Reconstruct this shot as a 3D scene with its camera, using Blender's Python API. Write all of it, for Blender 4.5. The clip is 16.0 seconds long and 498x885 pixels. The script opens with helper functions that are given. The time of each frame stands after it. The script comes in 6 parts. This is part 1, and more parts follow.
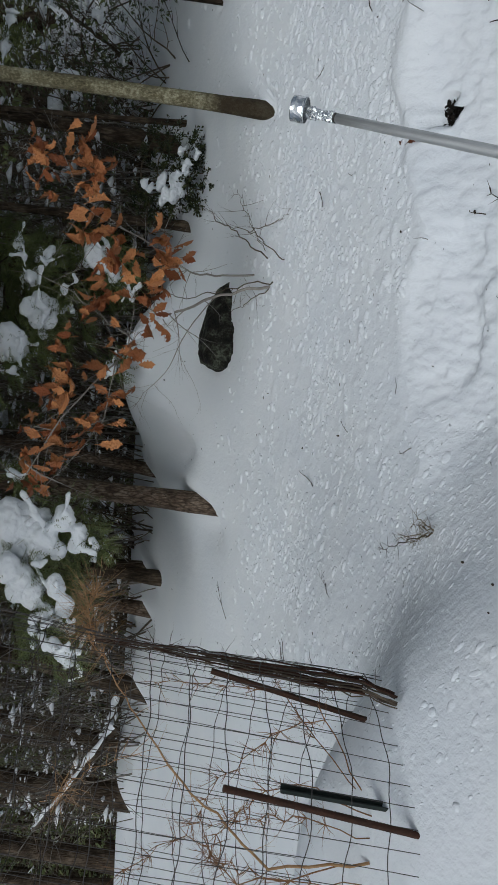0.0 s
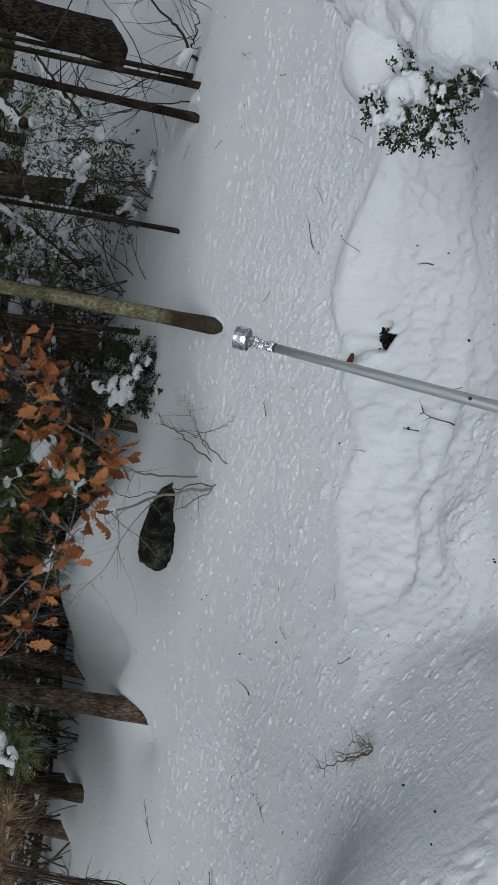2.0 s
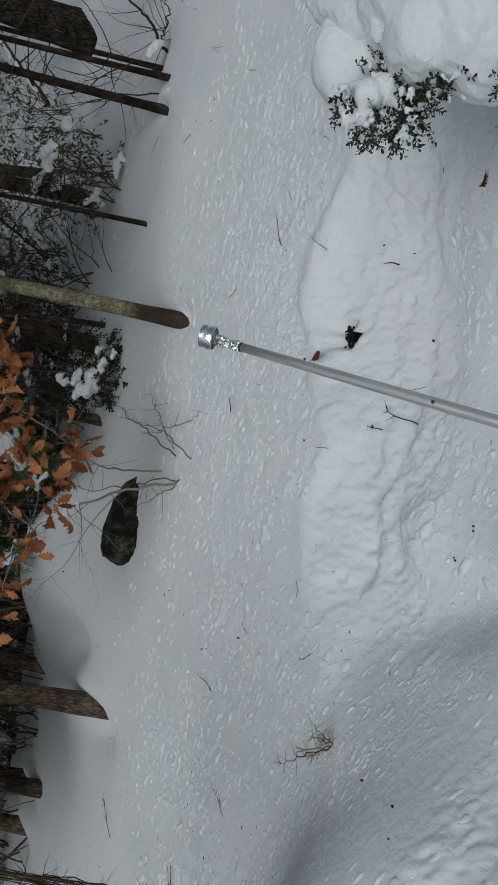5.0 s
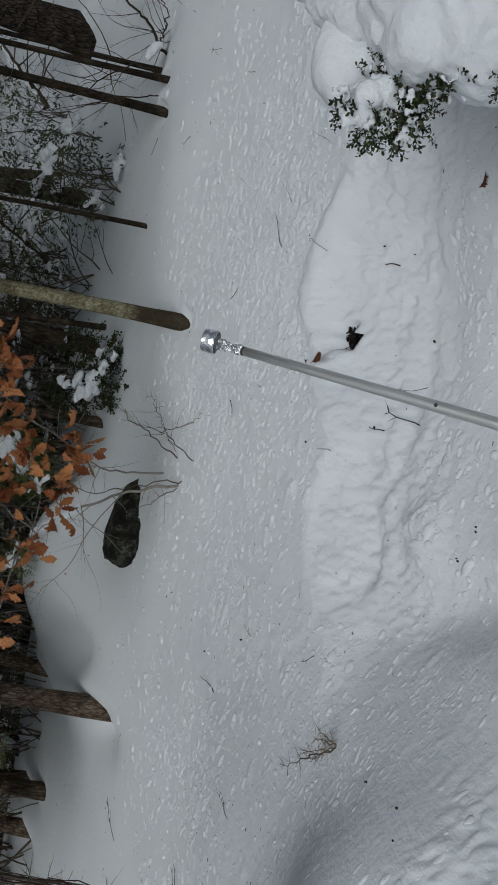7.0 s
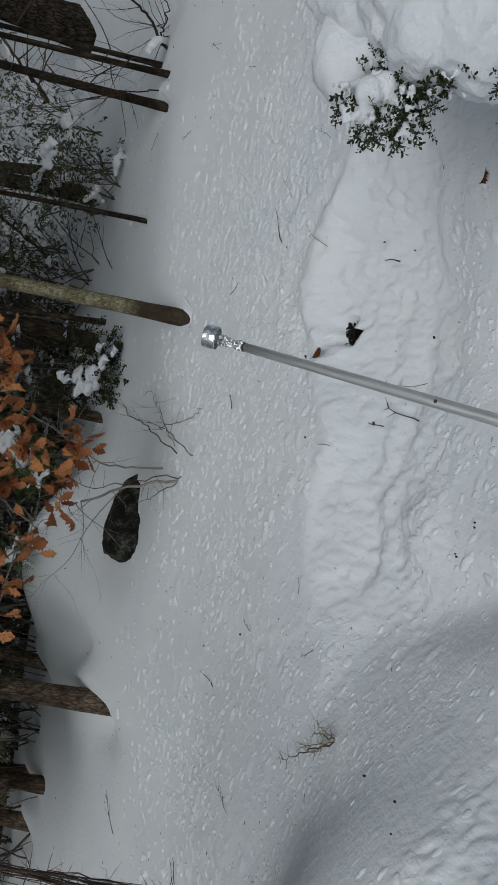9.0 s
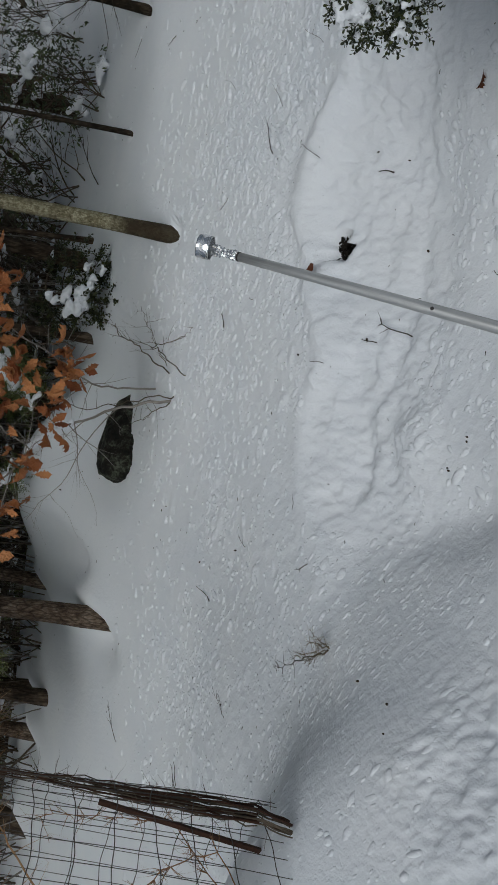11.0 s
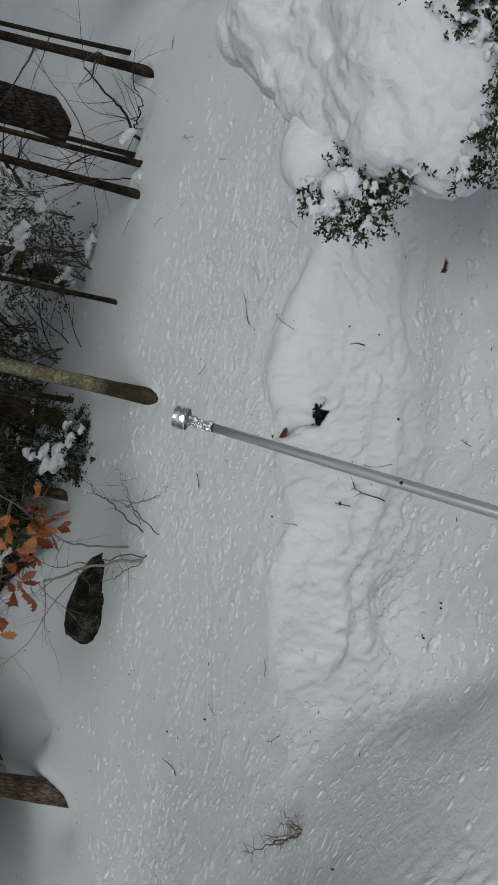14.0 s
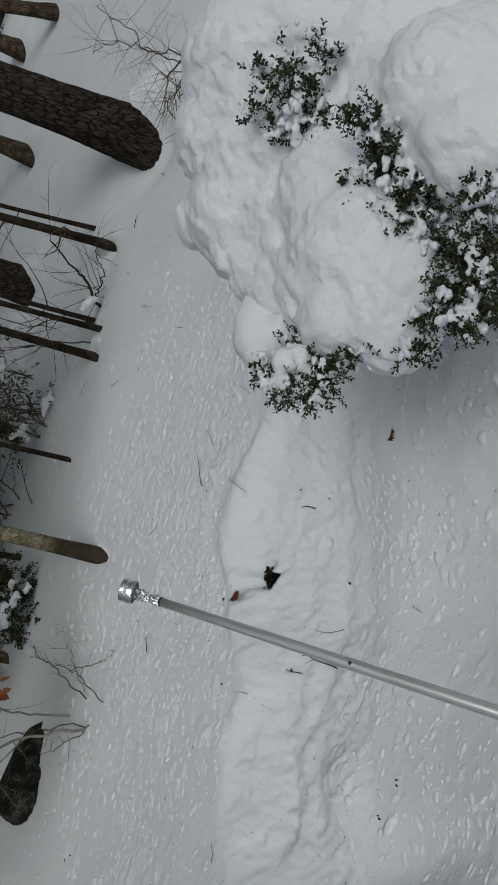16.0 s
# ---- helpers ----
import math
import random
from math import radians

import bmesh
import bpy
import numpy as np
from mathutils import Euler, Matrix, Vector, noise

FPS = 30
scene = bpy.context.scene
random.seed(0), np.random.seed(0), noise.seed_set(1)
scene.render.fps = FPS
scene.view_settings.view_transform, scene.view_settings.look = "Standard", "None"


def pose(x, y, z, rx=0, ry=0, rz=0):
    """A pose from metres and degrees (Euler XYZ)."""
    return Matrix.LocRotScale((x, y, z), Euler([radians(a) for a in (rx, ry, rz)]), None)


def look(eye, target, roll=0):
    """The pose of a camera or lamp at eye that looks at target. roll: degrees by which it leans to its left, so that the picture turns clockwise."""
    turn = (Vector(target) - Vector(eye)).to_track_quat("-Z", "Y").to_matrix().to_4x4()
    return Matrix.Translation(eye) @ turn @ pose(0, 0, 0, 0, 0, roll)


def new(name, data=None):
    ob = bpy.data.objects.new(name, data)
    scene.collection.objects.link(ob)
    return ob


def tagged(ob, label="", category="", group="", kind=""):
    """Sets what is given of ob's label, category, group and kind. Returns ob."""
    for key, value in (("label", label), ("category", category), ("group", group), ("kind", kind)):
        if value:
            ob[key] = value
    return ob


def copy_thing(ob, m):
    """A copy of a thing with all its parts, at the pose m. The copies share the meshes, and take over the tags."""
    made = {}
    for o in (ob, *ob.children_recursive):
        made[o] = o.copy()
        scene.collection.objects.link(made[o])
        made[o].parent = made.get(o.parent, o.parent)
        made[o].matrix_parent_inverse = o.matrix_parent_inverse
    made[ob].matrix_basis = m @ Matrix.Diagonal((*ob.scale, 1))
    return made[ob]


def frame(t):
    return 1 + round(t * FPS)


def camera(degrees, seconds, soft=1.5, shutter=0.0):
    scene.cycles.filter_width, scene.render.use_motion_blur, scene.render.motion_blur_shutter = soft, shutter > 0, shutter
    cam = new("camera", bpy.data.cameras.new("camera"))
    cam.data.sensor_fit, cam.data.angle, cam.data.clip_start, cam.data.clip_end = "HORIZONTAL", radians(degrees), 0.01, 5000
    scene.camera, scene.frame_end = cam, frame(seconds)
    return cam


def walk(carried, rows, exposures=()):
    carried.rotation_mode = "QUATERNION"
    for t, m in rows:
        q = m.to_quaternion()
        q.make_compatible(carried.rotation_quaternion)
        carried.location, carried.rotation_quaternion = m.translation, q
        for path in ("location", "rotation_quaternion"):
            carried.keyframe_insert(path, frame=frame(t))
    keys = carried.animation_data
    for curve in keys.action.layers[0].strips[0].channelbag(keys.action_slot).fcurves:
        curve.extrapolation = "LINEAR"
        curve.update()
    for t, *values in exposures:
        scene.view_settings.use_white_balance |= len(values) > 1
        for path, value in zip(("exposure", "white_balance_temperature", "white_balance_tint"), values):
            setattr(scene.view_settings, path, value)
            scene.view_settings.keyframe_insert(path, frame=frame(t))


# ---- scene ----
import functools

cam = camera(34.0, 16.0, soft=1.4)
ROWS = [
    (0, -0.0308, 0.0014, 1.6953, 14.32, -2.37, -83.87),
    (0.5, -0.0173, 0.0054, 1.6939, 10.19, -3.04, -83.47),
    (1, -0.0070, 0.0044, 1.6945, 6.39, -3.15, -82.94),
    (1.5, -0.0068, -0.0006, 1.6950, 2.55, -2.89, -82.03),
    (2, -0.0097, 0.0003, 1.6916, 0.06, -4.59, -81.00),
    (2.5, -0.0076, -0.0008, 1.6906, -0.03, -5.63, -80.60),
    (3, -0.0122, -0.0053, 1.6924, 0.06, -6.33, -80.27),
    (3.5, -0.0142, -0.0038, 1.6914, 0.06, -6.65, -79.95),
    (4, -0.0076, 0.0002, 1.6899, 0.06, -7.01, -79.85),
    (6.5, -0.0015, -0.0007, 1.6957, -0.01, -6.96, -80.49),
    (7, 0.0000, 0.0000, 1.6950, 0.00, -7.00, -80.50),
    (7.5, -0.0005, 0.0009, 1.6946, 0.12, -7.14, -80.49),
    (8, -0.0004, -0.0005, 1.6948, 0.13, -7.10, -80.31),
    (8.5, 0.0006, -0.0011, 1.6946, 0.23, -7.16, -80.28),
    (9, -0.0001, -0.0058, 1.6974, 0.32, -7.11, -80.40),
    (9.5, -0.0008, -0.0046, 1.6956, 2.15, -7.43, -80.75),
    (9.7, -0.0062, -0.0051, 1.6947, 3.16, -7.57, -80.93),
    (11.8, -0.0145, -0.0095, 1.7045, 5.91, -8.63, -81.95),
    (12, -0.0140, -0.0071, 1.7031, 5.76, -8.72, -81.90),
    (12.5, -0.0069, -0.0075, 1.7025, 4.56, -8.73, -81.60),
    (13, -0.0053, -0.0125, 1.7045, -0.68, -8.41, -80.46),
    (13.5, -0.0042, -0.0155, 1.7066, -1.54, -8.51, -80.09),
    (14, 0.0008, -0.0158, 1.7026, -5.59, -8.47, -79.19),
    (14.5, 0.0131, -0.0167, 1.7023, -11.26, -9.35, -78.06),
    (15, 0.0215, -0.0268, 1.7025, -14.00, -9.60, -77.54),
    (15.5, 0.0208, -0.0259, 1.7025, -14.68, -9.71, -77.41),
    (16, 0.0233, -0.0279, 1.7035, -17.10, -9.40, -76.67),
]
walk(cam, [(t, pose(x, y, z, 90 + pitch, 0, yaw) @ pose(0, 0, 0, 0, 0, roll)) for t, x, y, z, yaw, pitch, roll in ROWS],
     exposures=[(0.0, -1.16, 5640, 4.0), (4.0, -1.36, 5720, 4.0), (9.0, -1.40, 5780, 4.3), (13.0, -1.42, 5820, 4.4), (16.0, -1.48, 5940, 4.4)])

# ---- sky, sun and exposure: a bright overcast winter day ----
SUN_UP, SUN_ROUND = 35.0, 192.0          # elevation; compass angle seen from above
world = bpy.data.worlds.new("world")
scene.world = world
world.use_nodes = True
wn, wl = world.node_tree.nodes, world.node_tree.links
sky = wn.new("ShaderNodeTexSky")
sky.sky_type = "NISHITA"
sky.sun_disc = False
sky.sun_elevation, sky.sun_rotation = radians(SUN_UP), radians(SUN_ROUND)
sky.air_density, sky.dust_density, sky.ozone_density = 1.0, 6.0, 1.0
veil = wn.new("ShaderNodeHueSaturation")     # cloud takes the blue out of the sky
veil.inputs["Saturation"].default_value = 0.55
wl.new(sky.outputs[0], veil.inputs["Color"])
wl.new(veil.outputs[0], wn["Background"].inputs["Color"])
wn["Background"].inputs["Strength"].default_value = 0.12
sun = new("sun", bpy.data.lights.new("sun", "SUN"))
sun.data.energy, sun.data.angle, sun.data.color = 1.35, radians(30), (1.0, 0.94, 0.88)
sun.matrix_world = look((0, 0, 0), (-math.sin(radians(SUN_ROUND)) * math.cos(radians(SUN_UP)), -math.cos(radians(SUN_ROUND)) * math.cos(radians(SUN_UP)), -math.sin(radians(SUN_UP))))

# ---- materials ----
def material(name, base, rough=0.7, metal=0.0, spec=0.4):
    m = bpy.data.materials.new(name)
    m.use_nodes = True
    b = m.node_tree.nodes["Principled BSDF"]
    b.inputs["Base Color"].default_value = (*base, 1)
    b.inputs["Roughness"].default_value = rough
    b.inputs["Metallic"].default_value = metal
    b.inputs["Specular IOR Level"].default_value = spec
    return m


def node(m, kind, **inputs):
    n = m.node_tree.nodes.new(kind)
    for key, value in inputs.items():
        n.inputs[key.replace("_", " ")].default_value = value
    return n


def join(m, a, b):
    m.node_tree.links.new(a, b)


def coords(m, scale=(1, 1, 1), space="Object"):
    tc, mp = node(m, "ShaderNodeTexCoord"), node(m, "ShaderNodeMapping")
    mp.inputs["Scale"].default_value = scale
    join(m, tc.outputs[space], mp.inputs["Vector"])
    return mp.outputs[0]


def ramp(m, source, stops):
    r = node(m, "ShaderNodeValToRGB")
    while len(r.color_ramp.elements) < len(stops):
        r.color_ramp.elements.new(0.5)
    for e, (at, colour) in zip(r.color_ramp.elements, stops):
        e.position, e.color = at, (*colour, 1)
    join(m, source, r.inputs["Fac"])
    return r.outputs["Color"]


def noise_tex(m, vector, scale, detail=4.0, rough=0.55):
    n = node(m, "ShaderNodeTexNoise", Scale=scale, Detail=detail, Roughness=rough)
    join(m, vector, n.inputs["Vector"])
    return n.outputs["Fac"]


def bump(m, height, strength, distance, after=None):
    b = node(m, "ShaderNodeBump", Strength=strength, Distance=distance)
    join(m, height, b.inputs["Height"])
    if after is not None:
        join(m, after, b.inputs["Normal"])
    join(m, b.outputs[0], m.node_tree.nodes["Principled BSDF"].inputs["Normal"])
    return b.outputs[0]


def base_of(m):
    return m.node_tree.nodes["Principled BSDF"].inputs["Base Color"]


def two_scale(name, stops, big, fine, rough=0.85, stretch=(1, 1, 1), depth=0.004, strength=0.6, metal=0.0, spec=0.3):
    """Colour varied at a broad and a fine scale, with relief from the fine one."""
    m = material(name, stops[0][1], rough, metal, spec)
    v = coords(m, stretch)
    a, b = noise_tex(m, v, big, 3), noise_tex(m, v, fine, 6, 0.65)
    mix = node(m, "ShaderNodeMath")
    mix.operation = "MULTIPLY_ADD"
    join(m, a, mix.inputs[0])
    mix.inputs[1].default_value = 0.55
    half = node(m, "ShaderNodeMath")
    half.operation = "MULTIPLY"
    join(m, b, half.inputs[0])
    half.inputs[1].default_value = 0.45
    join(m, half.outputs[0], mix.inputs[2])
    join(m, ramp(m, mix.outputs[0], stops), base_of(m))
    bump(m, b, strength, depth)
    return m


def snow_material(name, grain):
    m = material(name, (0.80, 0.82, 0.85), 0.62, 0, 0.25)
    v = coords(m)
    broad = noise_tex(m, v, 2.3, 3)
    join(m, ramp(m, broad, [(0.3, (0.775, 0.80, 0.835)), (0.7, (0.83, 0.845, 0.865))]), base_of(m))
    soft = bump(m, noise_tex(m, v, 24.0, 4, 0.6), 0.55, 0.010 * grain)
    crumb = bump(m, noise_tex(m, v, 62.0, 3, 0.6), 0.55, 0.0050 * grain, soft)
    bump(m, noise_tex(m, v, 180.0, 4, 0.7), 0.35, 0.0016 * grain, crumb)
    return m


SNOW = snow_material("fallen_snow", 1.0)
CAP_SNOW = snow_material("heaped_snow", 1.25)


def bark_material(name, dark, mid, light, ridge, depth, stretch=0.3, foot=None, furrow=0.55):
    """Bark with fissures along the stem, broad blotches, and a darker wet foot where one shows."""
    m = material(name, mid, 0.9, 0, 0.2)
    v = coords(m, (1, 1, stretch))
    fine = noise_tex(m, v, ridge, 7, 0.72)
    plates = node(m, "ShaderNodeTexVoronoi", Scale=ridge * 0.55)
    plates.feature = "DISTANCE_TO_EDGE"
    join(m, v, plates.inputs["Vector"])
    w = coords(m)
    blotch = noise_tex(m, w, 7.0, 5, 0.65)
    mix = node(m, "ShaderNodeMath")
    mix.operation = "MULTIPLY_ADD"
    join(m, blotch, mix.inputs[0])
    mix.inputs[1].default_value = 0.5
    half = node(m, "ShaderNodeMath")
    half.operation = "MULTIPLY"
    join(m, fine, half.inputs[0])
    half.inputs[1].default_value = 0.5
    join(m, half.outputs[0], mix.inputs[2])
    colour = ramp(m, mix.outputs[0], [(0.40, dark), (0.5, mid), (0.60, light)])
    if foot:
        split = node(m, "ShaderNodeSeparateXYZ")
        join(m, w, split.inputs[0])
        rag = node(m, "ShaderNodeMath")
        rag.operation = "MULTIPLY_ADD"
        join(m, blotch, rag.inputs[0])
        rag.inputs[1].default_value = 0.5
        join(m, split.outputs["Z"], rag.inputs[2])
        edge = node(m, "ShaderNodeMapRange")
        edge.inputs["From Min"].default_value, edge.inputs["From Max"].default_value = foot[0], foot[0] + 0.25
        join(m, rag.outputs[0], edge.inputs["Value"])
        blend = node(m, "ShaderNodeMix")
        blend.data_type = "RGBA"
        join(m, edge.outputs[0], blend.inputs["Factor"])
        blend.inputs["A"].default_value = (*foot[1], 1)
        join(m, colour, blend.inputs["B"])
        tint = node(m, "ShaderNodeMix")
        tint.data_type = "RGBA"
        tint.inputs["Factor"].default_value = 0.12
        join(m, blend.outputs["Result"], tint.inputs["A"])
        join(m, colour, tint.inputs["B"])
        colour = tint.outputs["Result"]
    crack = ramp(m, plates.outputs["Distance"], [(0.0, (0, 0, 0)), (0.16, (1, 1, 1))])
    seam = node(m, "ShaderNodeMix")              # colour is multiplied towards black along the furrows
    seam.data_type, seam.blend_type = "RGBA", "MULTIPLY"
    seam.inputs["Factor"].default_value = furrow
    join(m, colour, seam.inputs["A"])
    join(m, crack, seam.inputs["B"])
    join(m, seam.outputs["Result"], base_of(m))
    bump(m, fine, 1.0, depth, bump(m, crack, 0.25 + 0.6 * furrow, depth * 0.8))
    return m


BARK_DARK = bark_material("dark_bark", (0.022, 0.016, 0.010), (0.066, 0.047, 0.031), (0.15, 0.115, 0.082), 60.0, 0.010, 0.2, None, 0.4)
BARK_BROWN = bark_material("brown_bark", (0.050, 0.034, 0.023), (0.135, 0.096, 0.067), (0.28, 0.220, 0.165), 80.0, 0.010, 0.30, None, 0.60)
BARK_GREY = bark_material("lichen_bark", (0.060, 0.052, 0.028), (0.165, 0.145, 0.085), (0.38, 0.36, 0.25), 85.0, 0.005, 0.7, (0.38, (0.036, 0.025, 0.015)), 0.08)
BARK_WET = bark_material("wet_bark", (0.009, 0.007, 0.004), (0.026, 0.019, 0.012), (0.070, 0.053, 0.036), 90.0, 0.006, 0.25, None, 0.3)
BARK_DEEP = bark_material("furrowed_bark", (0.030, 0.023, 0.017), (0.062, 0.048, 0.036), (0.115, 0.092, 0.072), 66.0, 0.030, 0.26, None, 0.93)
TWIG = two_scale("twig_bark", [(0.3, (0.045, 0.036, 0.026)), (0.7, (0.150, 0.118, 0.084))], 9, 60, depth=0.001)
DARK_TWIG = two_scale("wet_twig", [(0.3, (0.014, 0.010, 0.007)), (0.7, (0.060, 0.042, 0.028))], 9, 60, depth=0.001)
TWIG_PALE = two_scale("pale_twig_bark", [(0.3, (0.17, 0.15, 0.13)), (0.7, (0.40, 0.37, 0.33))], 9, 60, depth=0.001)
RUSTY_STRAW = two_scale("rusty_straw", [(0.3, (0.13, 0.065, 0.030)), (0.7, (0.32, 0.17, 0.080))], 12, 80, depth=0.0005)
DRY_STEM = two_scale("dry_weed_stem", [(0.3, (0.11, 0.085, 0.05)), (0.7, (0.30, 0.24, 0.15))], 12, 80, depth=0.0005)
STRAW = two_scale("dry_straw", [(0.3, (0.26, 0.14, 0.06)), (0.7, (0.52, 0.33, 0.17))], 12, 80, depth=0.0005)
ALUMINIUM = two_scale("weathered_aluminium", [(0.36, (0.36, 0.355, 0.34)), (0.5, (0.60, 0.60, 0.59)), (0.66, (0.78, 0.78, 0.77))], 14, 160, rough=0.34, stretch=(1, 1, 0.05), depth=0.0003, strength=0.3, metal=0.5, spec=0.5)
FOIL = material("crumpled_foil", (0.80, 0.81, 0.82), 0.26, 1.0, 0.5)
RUST = two_scale("rusty_iron", [(0.3, (0.018, 0.010, 0.007)), (0.6, (0.055, 0.024, 0.013)), (0.8, (0.11, 0.05, 0.026))], 20, 160, depth=0.0008)
GREEN_STEEL = two_scale("dark_green_paint", [(0.3, (0.008, 0.012, 0.010)), (0.75, (0.02, 0.029, 0.024))], 18, 120, rough=0.55, depth=0.0004)
WIRE = two_scale("dark_fence_wire", [(0.3, (0.03, 0.028, 0.027)), (0.7, (0.09, 0.08, 0.075))], 20, 120, rough=0.6, depth=0.0002)
ROCK = two_scale("mossy_granite", [(0.38, (0.005, 0.005, 0.004)), (0.49, (0.016, 0.014, 0.010)), (0.55, (0.045, 0.048, 0.034)), (0.63, (0.13, 0.14, 0.10))], 16, 75, depth=0.02, strength=1.0)


def leaf_material(name, a, b, rough=0.5, through_light=0.25, single=False):
    """Leaves that vary one from the next."""
    m = material(name, a, rough, 0, 0.35)
    geo = node(m, "ShaderNodeNewGeometry")
    v = coords(m)
    mix = node(m, "ShaderNodeMath")
    mix.operation = "MULTIPLY_ADD"
    join(m, noise_tex(m, v, 30.0, 3), mix.inputs[0])
    mix.inputs[1].default_value = 0.4
    part_of = node(m, "ShaderNodeMath")
    part_of.operation = "MULTIPLY"
    info = node(m, "ShaderNodeObjectInfo")
    join(m, info.outputs["Random"] if single else geo.outputs["Random Per Island"], part_of.inputs[0])
    part_of.inputs[1].default_value = 0.6
    join(m, part_of.outputs[0], mix.inputs[2])
    join(m, ramp(m, mix.outputs[0], [(0.2, a), (0.85, b)]), base_of(m))
    bump(m, noise_tex(m, v, 9.0 if single else 60.0, 4), 0.5, 0.05 if single else 0.002)
    m.node_tree.nodes["Principled BSDF"].inputs["Subsurface Weight"].default_value = through_light * 0.3
    m.node_tree.nodes["Principled BSDF"].inputs["Subsurface Radius"].default_value = (0.004, 0.003, 0.001)
    return m


OAK_LEAF = leaf_material("dry_oak_leaf", (0.20, 0.055, 0.016), (0.52, 0.23, 0.085), 0.6, 0.25, True)
BOX_LEAF = leaf_material("boxwood_leaf", (0.007, 0.013, 0.004), (0.062, 0.070, 0.018), 0.38)
LAUREL_LEAF = leaf_material("laurel_leaf", (0.022, 0.032, 0.014), (0.095, 0.115, 0.048), 0.45)
NEEDLE = leaf_material("hemlock_needles", (0.060, 0.080, 0.026), (0.200, 0.225, 0.078), 0.5)
DEAD_LEAF = leaf_material("fallen_leaf", (0.075, 0.022, 0.012), (0.17, 0.060, 0.026), 0.7)
# mould coloured near-black, so it also paints the shade inside the hole
HOLE_SHADE_MOULD = two_scale("hole_shade_mould", [(0.3, (0.004, 0.003, 0.002)), (0.7, (0.018, 0.013, 0.009))], 14, 80, depth=0.002)

# ---- ground: one sheet of snow that climbs away from the camera into the woods ----
def smooth_noise(x, y, scale, seed):
    """Value noise on a lattice, smooth, from -1 to 1."""
    u, v = np.asarray(x) / scale + 137.0, np.asarray(y) / scale + 211.0
    i, j = np.floor(u).astype(np.int64), np.floor(v).astype(np.int64)
    fu, fv = u - i, v - j
    fu, fv = fu * fu * (3 - 2 * fu), fv * fv * (3 - 2 * fv)

    def lattice(a, b):
        h = np.sin(a * 127.1 + b * 311.7 + seed * 74.7) * 43758.5453
        return (h - np.floor(h)) * 2 - 1

    top = lattice(i, j) * (1 - fu) + lattice(i + 1, j) * fu
    low = lattice(i, j + 1) * (1 - fu) + lattice(i + 1, j + 1) * fu
    return top * (1 - fv) + low * fv


def ease(v, a, b):
    f = np.clip((v - a) / (b - a), 0, 1)
    return f * f * (3 - 2 * f)


# heaps and hollows: centre x, y, height, half-widths, turn in degrees, edge (2 soft, 4 firm), half-width of the far side where it differs
HEAPS = [
    (-1.80, 1.93, 0.635, 0.96, 1.1, -10, 2.4, 0.50),     # bank round the wire cage
    (-0.39, 2.30, -0.06, 0.12, 0.34, 24, 2),    # trough before the bank
    (-0.69, 2.33, 0.045, 0.20, 0.40, 24, 2.4),  # shoulder of the bank
    (-0.20, 2.55, 0.038, 0.115, 0.08, 25, 2.6),    # lump at the trough's head
    (-1.65, 2.90, 0.14, 0.85, 0.62, 0, 2),      # snow behind the bank
    (0.55, 2.55, 0.035, 0.55, 0.13, 4, 2),      # near lip of the trodden bench
    (-1.12, 5.70, 0.42, 0.66, 0.66, 0, 2),      # snow dome behind the boulder
    (-0.72, 5.42, 0.16, 0.34, 0.24, 0, 2),      # cap over the boulder
    (-1.72, 5.45, 0.08, 0.22, 0.26, 0, 2),
    (-1.46, 5.38, -0.20, 0.17, 0.26, 14, 2.6),   # wind hollow beside the dome
    (1.60, 5.00, 0.05, 1.00, 0.40, 8, 2),       # roll of the slope
    (1.3, 6.6, -0.05, 2.2, 0.7, 6, 2),
    (3.80, 5.30, 0.05, 0.70, 0.45, 0, 2),       # skirt of the great trunk
    (0.85, 1.95, -0.06, 0.45, 0.35, 0, 2),      # hollow under the bush
]
STEP_X = (-0.9, -0.63, -0.5, -0.35, 0.11, 0.36, 0.6, 0.8, 0.98, 1.2, 1.5)
STEP_Y = (2.60, 2.78, 2.93, 3.00, 3.03, 3.19, 3.32, 3.31, 3.19, 3.02, 2.75)
FACE_RUN = (0.20, 0.23, 0.25, 0.28, 0.36, 0.52, 0.57, 0.53, 0.41, 0.35, 0.30)
FACE_DROP = (0.06, 0.09, 0.10, 0.12, 0.18, 0.24, 0.25, 0.22, 0.15, 0.09, 0.05)
# the lip between the trodden bench and the smooth snow before it
LIP_X = (-0.55, -0.42, -0.27, -0.15, 0.0, 0.17, 0.34, 0.48, 0.62, 0.79, 1.0)
LIP_Y = (2.74, 2.72, 2.74, 2.79, 2.715, 2.725, 2.76, 2.775, 2.815, 2.79, 2.76)
# hollows that melt round the stems: x, y, depth, half-width
WELLS = [(0.60, 4.50, 0.050, 0.07), (-1.75, 4.90, 0.055, 0.11), (3.72, 5.10, 0.04, 0.16), (1.29, 5.43, 0.03, 0.035), (2.05, 5.36, 0.045, 0.05),
         (2.26, 5.37, 0.03, 0.04), (3.01, 5.60, 0.05, 0.055), (-1.90, 6.02, 0.06, 0.08), (-0.04, 5.84, 0.05, 0.06)]

